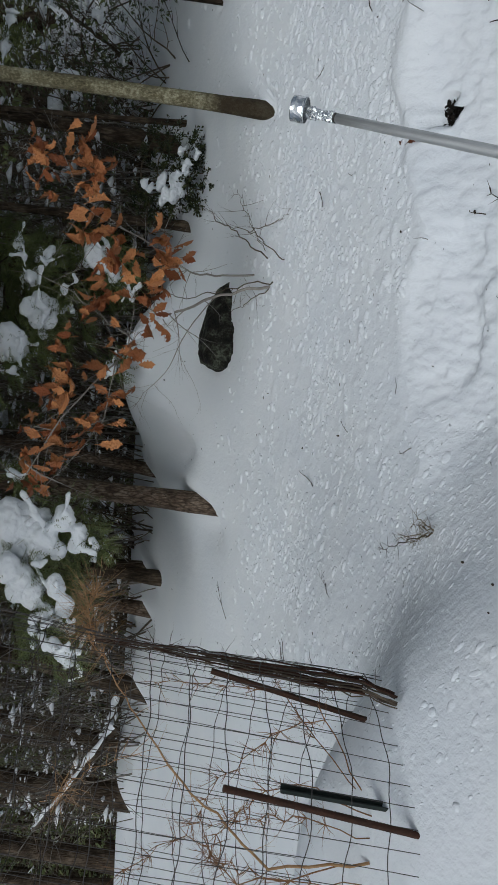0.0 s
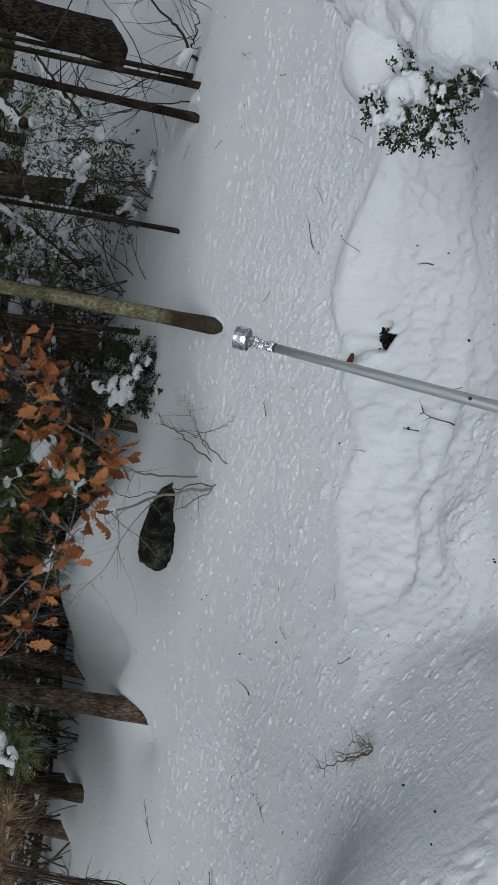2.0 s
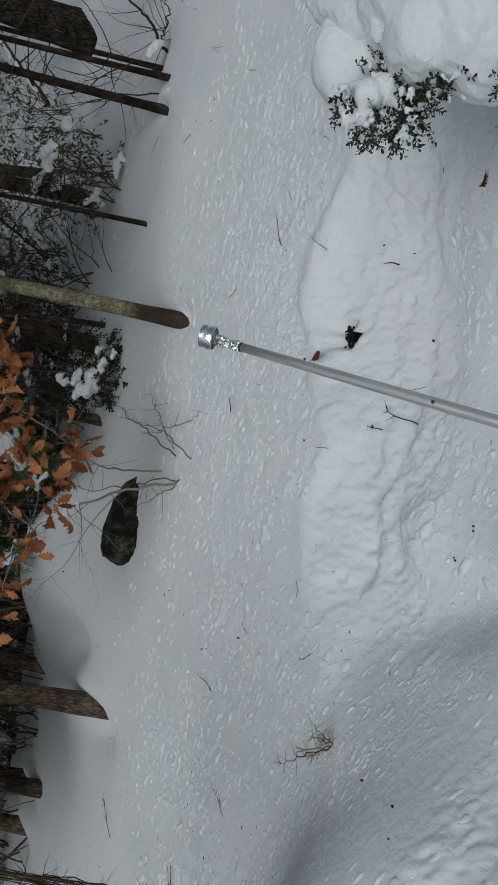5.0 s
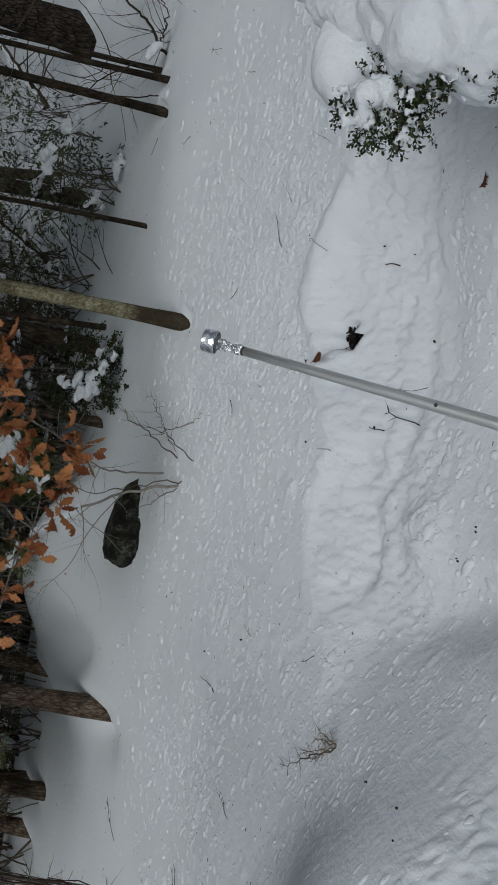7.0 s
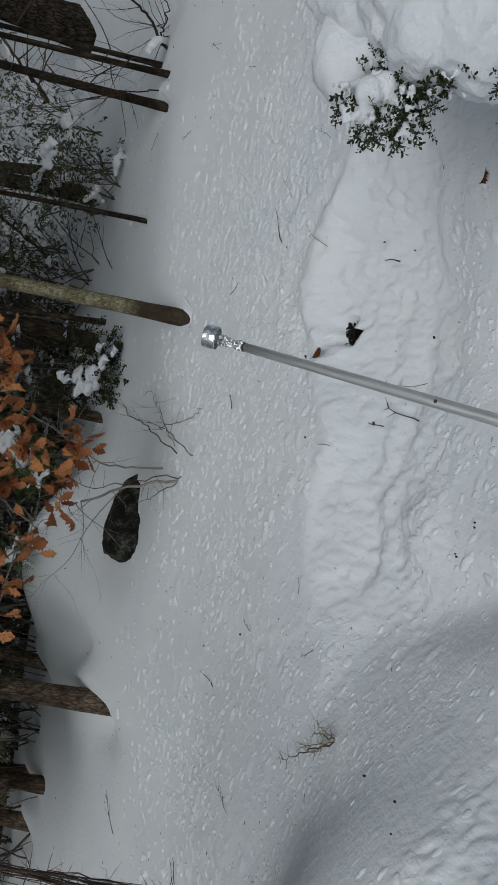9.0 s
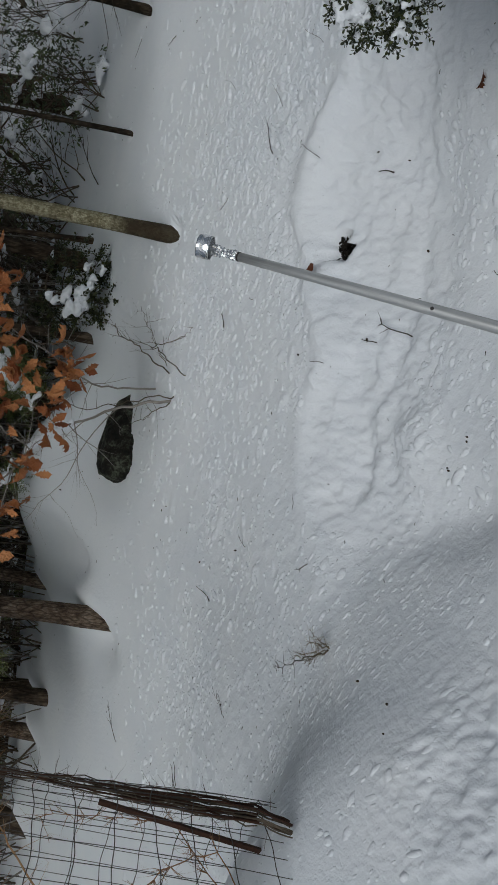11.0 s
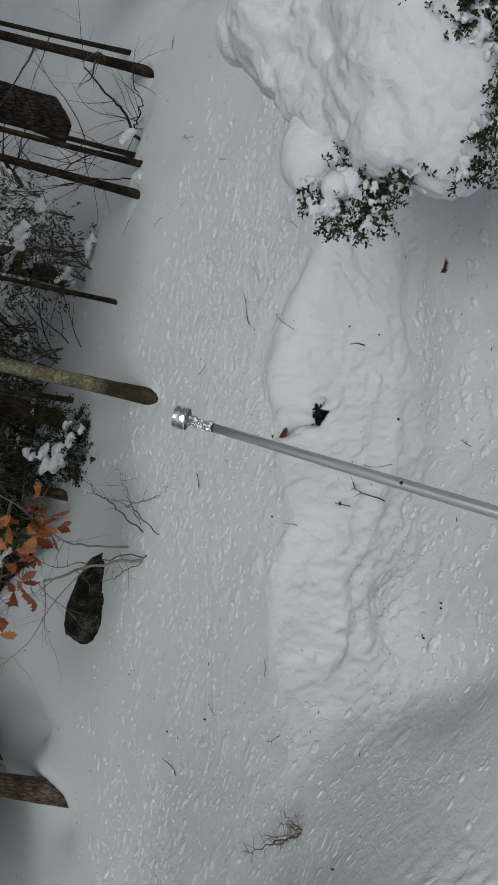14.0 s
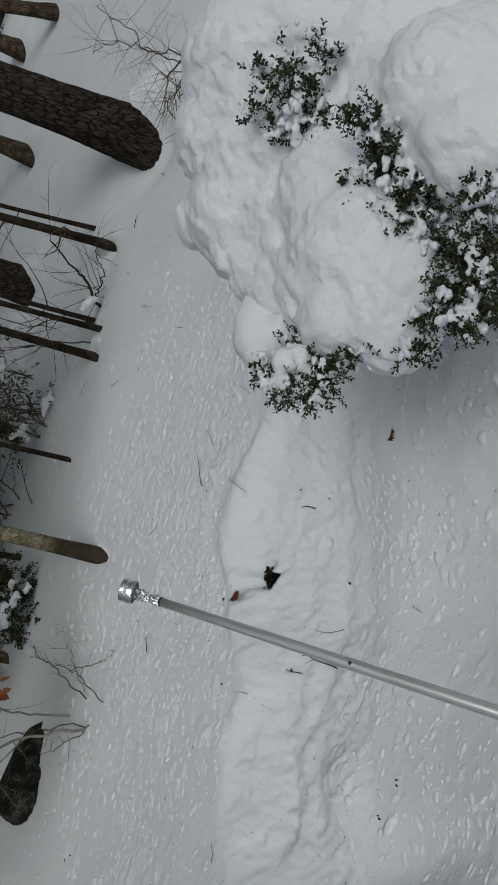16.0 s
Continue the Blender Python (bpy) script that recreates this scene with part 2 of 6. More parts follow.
STEMS = [(0.60, 4.58, 0.03), (-1.75, 5.00, 0.15), (3.81, 5.40, 0.34), (1.29, 5.46, 0.034), (2.05, 5.41, 0.08), (2.26, 5.41, 0.05), (3.01, 5.66, 0.10), (-1.90, 6.10, 0.13),
         (-2.85, 6.40, 0.15), (-3.21, 6.42, 0.15), (-3.98, 6.44, 0.20), (-5.23, 6.57, 0.28), (0.54, 6.39, 0.14), (1.82, 7.26, 0.18), (3.62, 8.10, 0.20), (6.24, 9.86, 0.28), (10.4, 13.18, 0.36), (9.30, 10.70, 0.28), (-0.04, 5.90, 0.09)]


def ground_z(x, y):
    x, y = np.asarray(x, float), np.asarray(y, float)
    near = 0.5 * (y + np.sqrt(y * y + 0.3))
    # on one side the slope ends in a level wood, on the other it climbs on
    open_side = ease(x, 0.9, 3.4)
    brow, run = 6.7 + 10.0 * open_side, 0.7 + 15.0 * open_side
    far = np.where(near > brow, brow + run * (1 - np.exp(-(np.maximum(near, brow) - brow) / run)), near)
    z = 0.0296 * np.clip(x, -14, 14) + 0.3484 * far
    for cx, cy, h, a, b, turn, edge, *more in HEAPS:
        back = more[0] if more else None
        c, s = math.cos(radians(turn)), math.sin(radians(turn))
        u, v = ((x - cx) * c + (y - cy) * s) / a, (y - cy) * c - (x - cx) * s
        v = np.where(v > 0, v / (b if back is None else back), v / b)
        z = z + h * np.exp(-((u * u + v * v) ** (edge / 2)) * (1.0 if edge == 2 else 0.8))
    # below a rounded shoulder the snow drops in a steeper face, then levels towards the eye
    d = np.interp(x, STEP_X, STEP_Y) - y + 0.02 * smooth_noise(x, y, 0.13, 31) + 0.01 * smooth_noise(x, y, 0.05, 32)
    run = np.interp(x, STEP_X, FACE_RUN)
    u = np.clip(0.5 * (d + np.sqrt(d * d + 0.0005)) / run, 0, 1)
    face = (1 - (1 - u) ** 1.7) * (1 - ease(d - run, 0.35, 2.1))
    z = z - np.interp(x, STEP_X, FACE_DROP) * face * ease(x, -0.95, -0.6) * (1 - ease(x, 1.25, 1.7))
    crest = ease(x, 0.05, 0.25) * (1 - ease(x, 0.95, 1.15))
    z = z + crest * (0.020 * np.exp(-((d - 0.04) / 0.05) ** 2) - 0.014 * np.exp(-((d + 0.07) / 0.07) ** 2))
    e = np.interp(x, LIP_X, LIP_Y) - y + 0.008 * smooth_noise(x, y, 0.09, 33)
    z = z + ease(x, -0.55, -0.35) * (1 - ease(x, 0.75, 1.0)) * (1 - 0.5 * ease(x, 0.1, 0.35)) * (0.014 * np.exp(-((e - 0.035) / 0.05) ** 2) - 0.013 * np.exp(-((e + 0.022) / 0.036) ** 2))
    # the wind heaps snow on one side of each stem and scours the other
    for cx, cy, dia in STEMS:
        u, v = (x - cx) / (1.15 * dia), (y - cy + 0.4 * dia) / (1.5 * dia)
        z = z + 1.15 * dia * u * np.exp(-u * u - v * v)
    for cx, cy, h, a in WELLS:
        z = z - h * np.exp(-(((x - cx) ** 2 + (y - cy) ** 2) / a ** 2) ** 1.3)
    roll = np.clip((np.hypot(x, y) - 1.0) / 6, 0.3, 2.0)
    z = z + 0.012 * roll * smooth_noise(x, y, 1.7, 1) + 0.009 * smooth_noise(x, y, 0.55, 2)
    return z
# ---- end of ground shape ----


def ground_sheet():
    turns = np.concatenate([np.linspace(-180, -46, 60, endpoint=False), np.linspace(-46, 52, 780), np.linspace(52, 180, 60)[1:-1]])
    reach = np.concatenate([np.linspace(0.05, 1.3, 26, endpoint=False), np.geomspace(1.3, 6.8, 520, endpoint=False), np.geomspace(6.8, 9.0, 50, endpoint=False), np.geomspace(9.0, 320.0, 110)])
    a, r = np.meshgrid(np.radians(turns), reach, indexing="ij")
    x, y = np.sin(a) * r, np.cos(a) * r
    z = ground_z(x, y)
    # wind and melt leave small clods and pits on the slope; the trodden hollow and the banks stay smoother
    calm = np.clip(1.15 - np.exp(-(((x - 0.30) / 0.75) ** 2 + ((y - 2.75) / 0.33) ** 2)) * 0.8 - np.exp(-(((x + 1.25) / 1.0) ** 2 + ((y - 1.9) / 0.7) ** 2)) * 0.9, 0.12, 1.15)
    fade = np.clip((5.0 - r) / 1.3, 0.12, 1) * calm
    z = z + fade * (0.0050 * smooth_noise(x, y, 0.17, 3) + 0.0030 * smooth_noise(x, y, 0.055, 4) + 0.0013 * smooth_noise(x, y, 0.022, 5))
    rng = np.random.default_rng(5)
    dt, lr = 98.0 / 779, math.log(6.8 / 1.3) / 520
    for _ in range(2200):
        ang, rad = rng.uniform(-42, 46), 1.6 + 5.0 * rng.random() ** 0.8
        px, py = math.sin(radians(ang)) * rad, math.cos(radians(ang)) * rad
        size = (0.009 + 0.020 * rng.random() ** 2.0) * min(1.0, rad / 4.2)
        lift = size * rng.uniform(0.25, 0.55) * min(1.0, 3.6 / rad) ** 2 * (1 if rng.random() < 0.75 else -0.6)
        ci, cj = 60 + int((ang + 46) / dt), 26 + int(math.log(rad / 1.3) / lr)
        wi, wj = int(3 * size / (rad * radians(dt))) + 2, int(3 * size / (rad * lr)) + 2
        si, sj = slice(max(ci - wi, 0), ci + wi), slice(max(cj - wj, 0), cj + wj)
        d2 = ((x[si, sj] - px) / (size * rng.uniform(1.0, 2.2))) ** 2 + ((y[si, sj] - py) / size) ** 2
        z[si, sj] += lift * fade[si, sj] * np.exp(-d2 ** 1.8)
    # clods slid together on the near side of the bank
    slump = np.exp(-((((x + 0.80) / 0.24) ** 2 + ((y - 1.58) / 0.30) ** 2) ** 2))
    z = z + slump * (0.016 * smooth_noise(x, y, 0.15, 41) + 0.012 * np.abs(smooth_noise(x, y, 0.06, 42)) + 0.010 * np.abs(smooth_noise(x, y, 0.03, 43)) + 0.005 * smooth_noise(x, y, 0.016, 44))
    # trodden lumps on the bench
    d = np.interp(x, STEP_X, STEP_Y) - y
    bench = ease(x, -0.7, -0.4) * (1 - ease(x, 1.1, 1.4)) * ease(d, -0.04, 0.05) * (1 - ease(d, 0.4, 0.7))
    z = z + bench * (0.011 * smooth_noise(x, y, 0.16, 7) + 0.007 * smooth_noise(x, y, 0.075, 8) + 0.0065 * smooth_noise(x, y, 0.036, 9) + 0.0052 * smooth_noise(x, y, 0.019, 10))
    # the dark hole in the trodden hollow
    hx, hy = x - HOLE[0], y - HOLE[1]
    turn = np.arctan2(hy, hx)
    rim = 0.040 * (1 + 0.22 * np.sin(3 * turn + 0.6) + 0.16 * np.sin(5 * turn + 2.0))
    pit = ((0.80 * hx - 0.25 * hy) ** 2 + (1.05 * hy) ** 2) / rim ** 2
    z -= 0.60 * np.exp(-(pit ** 4)) + 0.030 * np.exp(-((hx / 0.11) ** 2 + ((hy - 0.04) / 0.10) ** 2))
    SHEET.update(turns=np.radians(turns), reach=reach, z=z)
    na, nr = a.shape
    verts = np.stack([x, y, z], -1).reshape(-1, 3)
    i, j = np.meshgrid(np.arange(na), np.arange(nr - 1), indexing="ij")
    nxt = (i + 1) % na
    quads = np.stack([i * nr + j, i * nr + j + 1, nxt * nr + j + 1, nxt * nr + j], -1).reshape(-1, 4)
    quads = quads[:, ::-1]
    centre = len(verts)
    verts = np.vstack([verts, [[0, 0, float(ground_z(0, 0))]]])
    ring = np.arange(na) * nr
    tris = np.stack([ring, np.roll(ring, -1), np.full(na, centre)], -1)[:, ::-1]
    mesh = bpy.data.meshes.new("ground")
    mesh.vertices.add(len(verts))
    mesh.vertices.foreach_set("co", verts.ravel().astype(np.float32))
    loops = np.concatenate([quads.ravel(), tris.ravel()])
    mesh.loops.add(len(loops))
    mesh.loops.foreach_set("vertex_index", loops.astype(np.int32))
    starts = np.concatenate([np.arange(len(quads)) * 4, len(quads) * 4 + np.arange(len(tris)) * 3])
    mesh.polygons.add(len(starts))
    mesh.polygons.foreach_set("loop_start", starts.astype(np.int32))
    mesh.update(calc_edges=True)
    mesh.validate()
    mesh.polygons.foreach_set("use_smooth", np.ones(len(mesh.polygons), bool))
    mesh.materials.append(SNOW)
    return tagged(new("ground", mesh), "deep lumpy snow on a wooded slope", "ground", kind="structure")


SHEET = {}
HOLE = (0.466, 3.122)
ground_sheet()


def gz(x, y):
    """Height of the snow's surface, small lumps included."""
    a, r = math.atan2(x, y), math.hypot(x, y)
    if not 1.3 < r < 6.8 or not -0.80 < a < 0.90 or math.hypot(x - HOLE[0], y - HOLE[1]) < 0.12:
        return float(ground_z(x, y))
    return float(SHEET["z"][np.searchsorted(SHEET["turns"], a), np.searchsorted(SHEET["reach"], r)])


def snow_clods():
    """Crumbs and clods of snow fallen from the branches, too many to count."""
    rng = np.random.default_rng(12)
    tilt_x, tilt_y = np.gradient(ground_z(*np.meshgrid(np.arange(-5, 5.2, 0.03), np.arange(0, 7.4, 0.03), indexing="ij")), 0.03)
    verts, faces = [], []
    n, made = 0, 0
    while made < 12000:
        a, r = radians(rng.uniform(-38, 42)), 1.7 + 5.2 * rng.random() ** 0.75
        x, y = math.sin(a) * r, math.cos(a) * r
        patch = 0.45 + 0.55 * float(smooth_noise(x, y, 0.5, 21)) + 0.3 * float(smooth_noise(x, y, 0.16, 22))
        below = np.interp(x, STEP_X, STEP_Y) - y
        bench = -0.55 < x < 1.15 and -0.03 < below < np.interp(x, STEP_X, FACE_RUN) + 0.04
        if rng.random() > patch * min(1.0, max(0.03, (5.0 - r) / 1.1)) or bench or (y > 4.9 and x < -0.4):
            continue
        if x < -0.5 and y < 2.05 and rng.random() < 0.7:
            continue
        if x > -0.5 and y < 2.75 and rng.random() < 0.4:
            continue
        if x < -0.2 and y > 2.75 and rng.random() < 0.45:
            continue
        made += 1
        size = (0.0036 + 0.0105 * rng.random() ** 3.0) * (0.36 + 0.22 * r)
        if x < -0.3:
            size *= 0.85
        if x > -0.3 and y < 2.75:
            size *= 0.9 + 0.5 * rng.random() ** 2
        flat = 0.8 if y < 2.75 else 0.72
        long, turn = rng.uniform(1.0, 2.4), rng.normal(0, 0.4)
        z = gz(x, y) - 0.05 * size
        gx, gy = float(tilt_x[int((x + 5) / 0.03), int(y / 0.03)]), float(tilt_y[int((x + 5) / 0.03), int(y / 0.03)])
        c, s = math.cos(turn), math.sin(turn)
        for k, (wide, high) in enumerate(((1.2, -0.35), (0.87, 0.24 * flat), (0.50, 0.46 * flat))):
            for j in range(7):
                q = math.tau * (j + 0.5 * k) / 7
                u, v = math.cos(q) * size * long * wide * rng.uniform(0.8, 1.2), math.sin(q) * size * wide * rng.uniform(0.8, 1.2)
                dx, dy = u * c - v * s, u * s + v * c
                verts.append((x + dx, y + dy, z + gx * dx + gy * dy + high * size * rng.uniform(0.8, 1.2)))
        verts.append((x, y, z + 0.52 * flat * size))
        for k in (0, 7):
            for j in range(7):
                faces.append((n + k + j, n + k + (j + 1) % 7, n + k + 7 + (j + 1) % 7, n + k + 7 + j))
        faces.extend((n + 14 + j, n + 14 + (j + 1) % 7, n + 21) for j in range(7))
        n += 22
    mesh = bpy.data.meshes.new("snow_clods")
    mesh.from_pydata(verts, [], faces)
    mesh.polygons.foreach_set("use_smooth", np.ones(len(mesh.polygons), bool))
    mesh.materials.append(SNOW)
    tagged(new("snow_clods", mesh), "small clods and crumbs of snow on the slope", "snow", kind="stuff")


snow_clods()

# ---- building tools ----
def mesh_object(name, bm, mat, smooth=True):
    me = bpy.data.meshes.new(name)
    bm.to_mesh(me)
    bm.free()
    me.polygons.foreach_set("use_smooth", np.full(len(me.polygons), smooth))
    for m in mat if isinstance(mat, (list, tuple)) else [mat]:
        me.materials.append(m)
    return new(name, me)


def soup_object(name, verts, faces, mat, smooth=True):
    me = bpy.data.meshes.new(name)
    me.from_pydata(verts, [], faces)
    me.polygons.foreach_set("use_smooth", np.full(len(me.polygons), smooth))
    me.materials.append(mat)
    return new(name, me)


def under(ob, parent, label=""):
    ob.parent = parent
    return tagged(ob, label)


def part(name, bm, mat, parent, label="", smooth=True):
    return under(mesh_object(name, bm, mat, smooth), parent, label)


def base_empty(name, at, label, category, group="", kind=""):
    e = new(name)
    e.empty_display_size = 0.1
    e.location = at
    return tagged(e, label, category, group, kind)


class Soup:
    """Vertices and faces gathered into one mesh."""

    def __init__(self):
        self.v, self.f = [], []

    def tube(self, points, radii, sides=6, cap=True, rough=0.0, rng=None):
        points = [Vector(p) for p in points]
        n0, prev = len(self.v), None
        for k, p in enumerate(points):
            d = (points[min(k + 1, len(points) - 1)] - points[max(k - 1, 0)])
            d = d.normalized() if d.length > 1e-9 else Vector((0, 0, 1))
            if prev is None:
                side = d.cross(Vector((0.31, 0.95, 0.1))).normalized()
            else:
                side = (prev - d * prev.dot(d)).normalized()
            prev, other = side, d.cross(side)
            for s in range(sides):
                a = math.tau * s / sides
                r = radii[k] * (1 + (rng.uniform(-rough, rough) if rough else 0))
                self.v.append(tuple(p + (side * math.cos(a) + other * math.sin(a)) * r))
        for k in range(len(points) - 1):
            for s in range(sides):
                a, b = n0 + k * sides + s, n0 + k * sides + (s + 1) % sides
                self.f.append((a, b, b + sides, a + sides))
        if cap:
            self.f.append(tuple(n0 + s for s in range(sides))[::-1])
            self.f.append(tuple(n0 + (len(points) - 1) * sides + s for s in range(sides)))

    def polygon(self, pts):
        n = len(self.v)
        self.v.extend(tuple(p) for p in pts)
        self.f.append(tuple(range(n, n + len(pts))))

    def sheet(self, grid):
        """Quads over a list of rows of points."""
        n, w = len(self.v), len(grid[0])
        for row in grid:
            self.v.extend(tuple(p) for p in row)
        for i in range(len(grid) - 1):
            for j in range(w - 1):
                a = n + i * w + j
                self.f.append((a, a + 1, a + w + 1, a + w))

    def object(self, name, mat, smooth=True):
        return soup_object(name, self.v, self.f, mat, smooth)


def bent(start, direction, length, steps, rng, wander=0.25, lift=0.0):
    """A crooked line that grows from start."""
    p, d, out = Vector(start), Vector(direction).normalized(), [Vector(start)]
    for _ in range(steps):
        d = (d + Vector((rng.gauss(0, wander), rng.gauss(0, wander), rng.gauss(0, wander) + lift)) * 0.5).normalized()
        p = p + d * (length / steps)
        out.append(p.copy())
    return out


def branching(soup, start, direction, length, radius, rng, depth=2, sides=5, wander=0.25, lift=0.0, kids=4, tips=None):
    """A branch with its side twigs."""
    steps = max(3, int(length / 0.06)) if length < 0.6 else 8
    line = bent(start, direction, length, steps, rng, wander, lift)
    soup.tube(line, [radius * (1 - 0.75 * k / steps) for k in range(steps + 1)], sides, False)
    if tips is not None:
        tips.append((line[-1], (line[-1] - line[-2]).normalized()))
    if depth:
        for _ in range(kids):
            k = rng.randint(1, steps)
            d = (line[k] - line[k - 1]).normalized()
            out = Vector((rng.gauss(0, 1), rng.gauss(0, 1), rng.gauss(0.1, 0.7))).normalized()
            branching(soup, line[k], d * 0.8 + out * 0.7, length * rng.uniform(0.3, 0.55), radius * (1 - 0.7 * k / steps) * 0.6, rng, depth - 1, max(3, sides - 1), wander, lift, max(2, kids - 1), tips)


@functools.lru_cache(None)
def unit_ball(fine):
    bm = bmesh.new()
    bmesh.ops.create_icosphere(bm, subdivisions=fine, radius=1)
    co = np.array([v.co[:] for v in bm.verts])
    tri = np.array([[v.index for v in f.verts] for f in bm.faces])
    bm.free()
    return co, tri


def snow_lumps(name, balls, voxel, parent=None, label="", rough=0.02, mat=None, soft=4, lump=0.06):
    """Snow heaped in rounded masses: balls of (x, y, z, rx, ry, rz) grown into one skin."""
    co, tri = unit_ball(2 if len(balls) > 60 else 3)
    verts = np.concatenate([co * (rx, ry, rz) + (x, y, z) for x, y, z, rx, ry, rz in balls])
    faces = np.concatenate([tri + k * len(co) for k in range(len(balls))])
    ob = soup_object(name, verts.tolist(), faces.tolist(), mat or CAP_SNOW)
    skin = ob.modifiers.new("skin", "REMESH")
    skin.mode, skin.voxel_size, skin.use_smooth_shade = "VOXEL", voxel, True
    even = ob.modifiers.new("even", "SMOOTH")
    even.iterations, even.factor = soft, 0.6
    if rough:
        tex = bpy.data.textures.new(name, "CLOUDS")
        tex.noise_scale, tex.noise_depth = max(voxel * 9, lump), 2
        crumble = ob.modifiers.new("crumble", "DISPLACE")
        crumble.texture, crumble.strength, crumble.texture_coords = tex, rough, "GLOBAL"
        if rough > 0.03:
            knobs = bpy.data.textures.new(name, "CLOUDS")
            knobs.noise_scale, knobs.noise_depth = 0.042, 2
            knob = ob.modifiers.new("knobs", "DISPLACE")
            knob.texture, knob.strength, knob.texture_coords = knobs, 0.020, "GLOBAL"
        grit = bpy.data.textures.new(name, "CLOUDS")
        grit.noise_scale, grit.noise_depth = voxel * 2.6, 3
        fine = ob.modifiers.new("fine", "DISPLACE")
        fine.texture, fine.strength, fine.texture_coords = grit, min(rough * 0.8, voxel * 1.5), "GLOBAL"
    if parent:
        under(ob, parent, label)
        ob.location = -parent.location
    return ob


def chained(balls, rng, spots, small, flat=0.75):
    """Adds balls on short walks from the heap to each spot, so that the heap stays one piece."""
    for spot in spots:
        spot = Vector(spot)
        start = min((Vector(b[:3]) for b in balls), key=lambda q: (q - spot).length)
        steps = int((spot - start).length / (small * 0.9)) + 1
        for k in range(1, steps + 1):
            p, r = start.lerp(spot, k / steps), small * rng.uniform(0.8, 1.25)
            balls.append((p.x, p.y, p.z, r, r, r * flat))
    return balls


def bough_snow(tree, spots, rng, voxel, label):
    """Snow lying on boughs: flat ragged pads, sagging over the ends of the twigs."""
    for bx, by, bz, r, _, _ in spots:
        balls = [(bx, by, bz, r, r * 0.6, r * 0.42)]
        for _ in range(3):
            k = rng.uniform(0.45, 0.7)
            balls.append((bx + rng.gauss(0, r * 0.45), by - rng.uniform(0, r * 0.25), bz + rng.gauss(-0.1, 0.28) * r, r * k * 1.2, r * k * 0.8, r * k * 0.6))
        p = Vector((bx + rng.gauss(0, r * 0.4), by - r * 0.3, bz))
        chained(balls, rng, [p + Vector((rng.gauss(0, 0.35), -0.15, -0.75)) * r], r * 0.24, 0.9)
        snow_lumps("bough_snow", balls, voxel, tree, label, voxel * 6.0, None, 2)

# ---- the wood: trunks that the eye can tell apart ----
def trunk_tree(x, y, dia, lean, height, bark, label, flare=1.25, limbs=5, limb_from=1.6, low_stubs=0, seed=0, taper=0.5, bend=0.02):
    sides = 84 if dia > 0.3 else (24 if dia > 0.09 else 14)
    rng = random.Random(seed)
    z0 = gz(x, y)
    tree = base_empty("tree", (x, y, z0), label, "tree", "trees of the wood")
    s = Soup()
    steps, r = 90 if dia > 0.3 else 26, dia / 2
    pts, rad = [], []
    for k in range(steps + 1):
        f = (k / steps) ** 1.5
        h = -0.25 + f * (height + 0.25)
        pts.append(Vector((lean * h + bend * math.sin(h * 1.1 + seed), bend * math.cos(h * 0.9 + seed * 2) - bend, h)))
        rad.append(r * ((1 - (1 - taper) * max(h, 0) / height) + (flare - 1) * math.exp(-max(h, 0) / (1.6 * dia + 0.03))))
    s.tube(pts, rad, sides, True, 0.03 if dia > 0.3 else 0.045, rng)
    if dia > 0.3:                            # long plates of bark stand proud of the furrows
        for k in range(steps + 1):
            for j in range(sides):
                v = Vector(s.v[k * sides + j])
                q = math.tau * j / sides
                plate = noise.noise(Vector((math.cos(q) * 8.5, math.sin(q) * 8.5, pts[k].z * 2.6 + seed)))
                s.v[k * sides + j] = tuple(pts[k] + (v - pts[k]) * (1 + 0.07 * max(-0.35, min(0.25, plate * 1.6))))
    under(s.object("trunk", bark), tree)

    def along(h):
        k = next((i for i in range(steps) if pts[i + 1].z >= h), steps - 1)
        return pts[k].lerp(pts[k + 1], (h - pts[k].z) / (pts[k + 1].z - pts[k].z))

    for _ in range(limbs):
        h = rng.uniform(limb_from, height * 0.95)
        a = rng.uniform(0, math.tau)
        b = Soup()
        branching(b, along(h), (math.cos(a), math.sin(a), rng.uniform(0.1, 0.7)), rng.uniform(0.5, 1.5), min(0.02, r * 0.35), rng, 2, 5, 0.2, 0.03, 4)
        under(b.object("limb", bark), tree)
    for _ in range(low_stubs):
        h = rng.uniform(0.25, limb_from)
        a = rng.uniform(0, math.tau)
        b = Soup()
        branching(b, along(h), (math.cos(a), math.sin(a), rng.uniform(-0.2, 0.6)), rng.uniform(0.2, 0.8), min(0.009, r * 0.25), rng, 1, 4, 0.25, 0.0, 3)
        under(b.object("branch", TWIG), tree)
    return tree


trunk_tree(0.60, 4.58, 0.086, 0.000, 7.0, BARK_GREY, "slim young tree with pale lichen-spotted grey bark", 1.15, 4, 2.6, 0, seed=0)
trunk_tree(-1.75, 5.00, 0.126, 0.020, 8.0, BARK_BROWN, "straight brown trunk with flaky bark and snow flecks", 1.15, 5, 2.2, 0, seed=1)
trunk_tree(-1.90, 6.10, 0.088, 0.110, 8.0, BARK_BROWN, "leaning brown trunk behind a snow drift", 1.3, 4, 2.4, 1, seed=2)
trunk_tree(-2.85, 6.40, 0.098, 0.020, 8.0, BARK_DARK, "dark trunk standing in deep snow", 1.3, 4, 2.2, 2, seed=3)
trunk_tree(-3.21, 6.42, 0.104, 0.100, 8.0, BARK_BROWN, "brown trunk leaning over deep snow", 1.3, 4, 2.2, 2, seed=4)
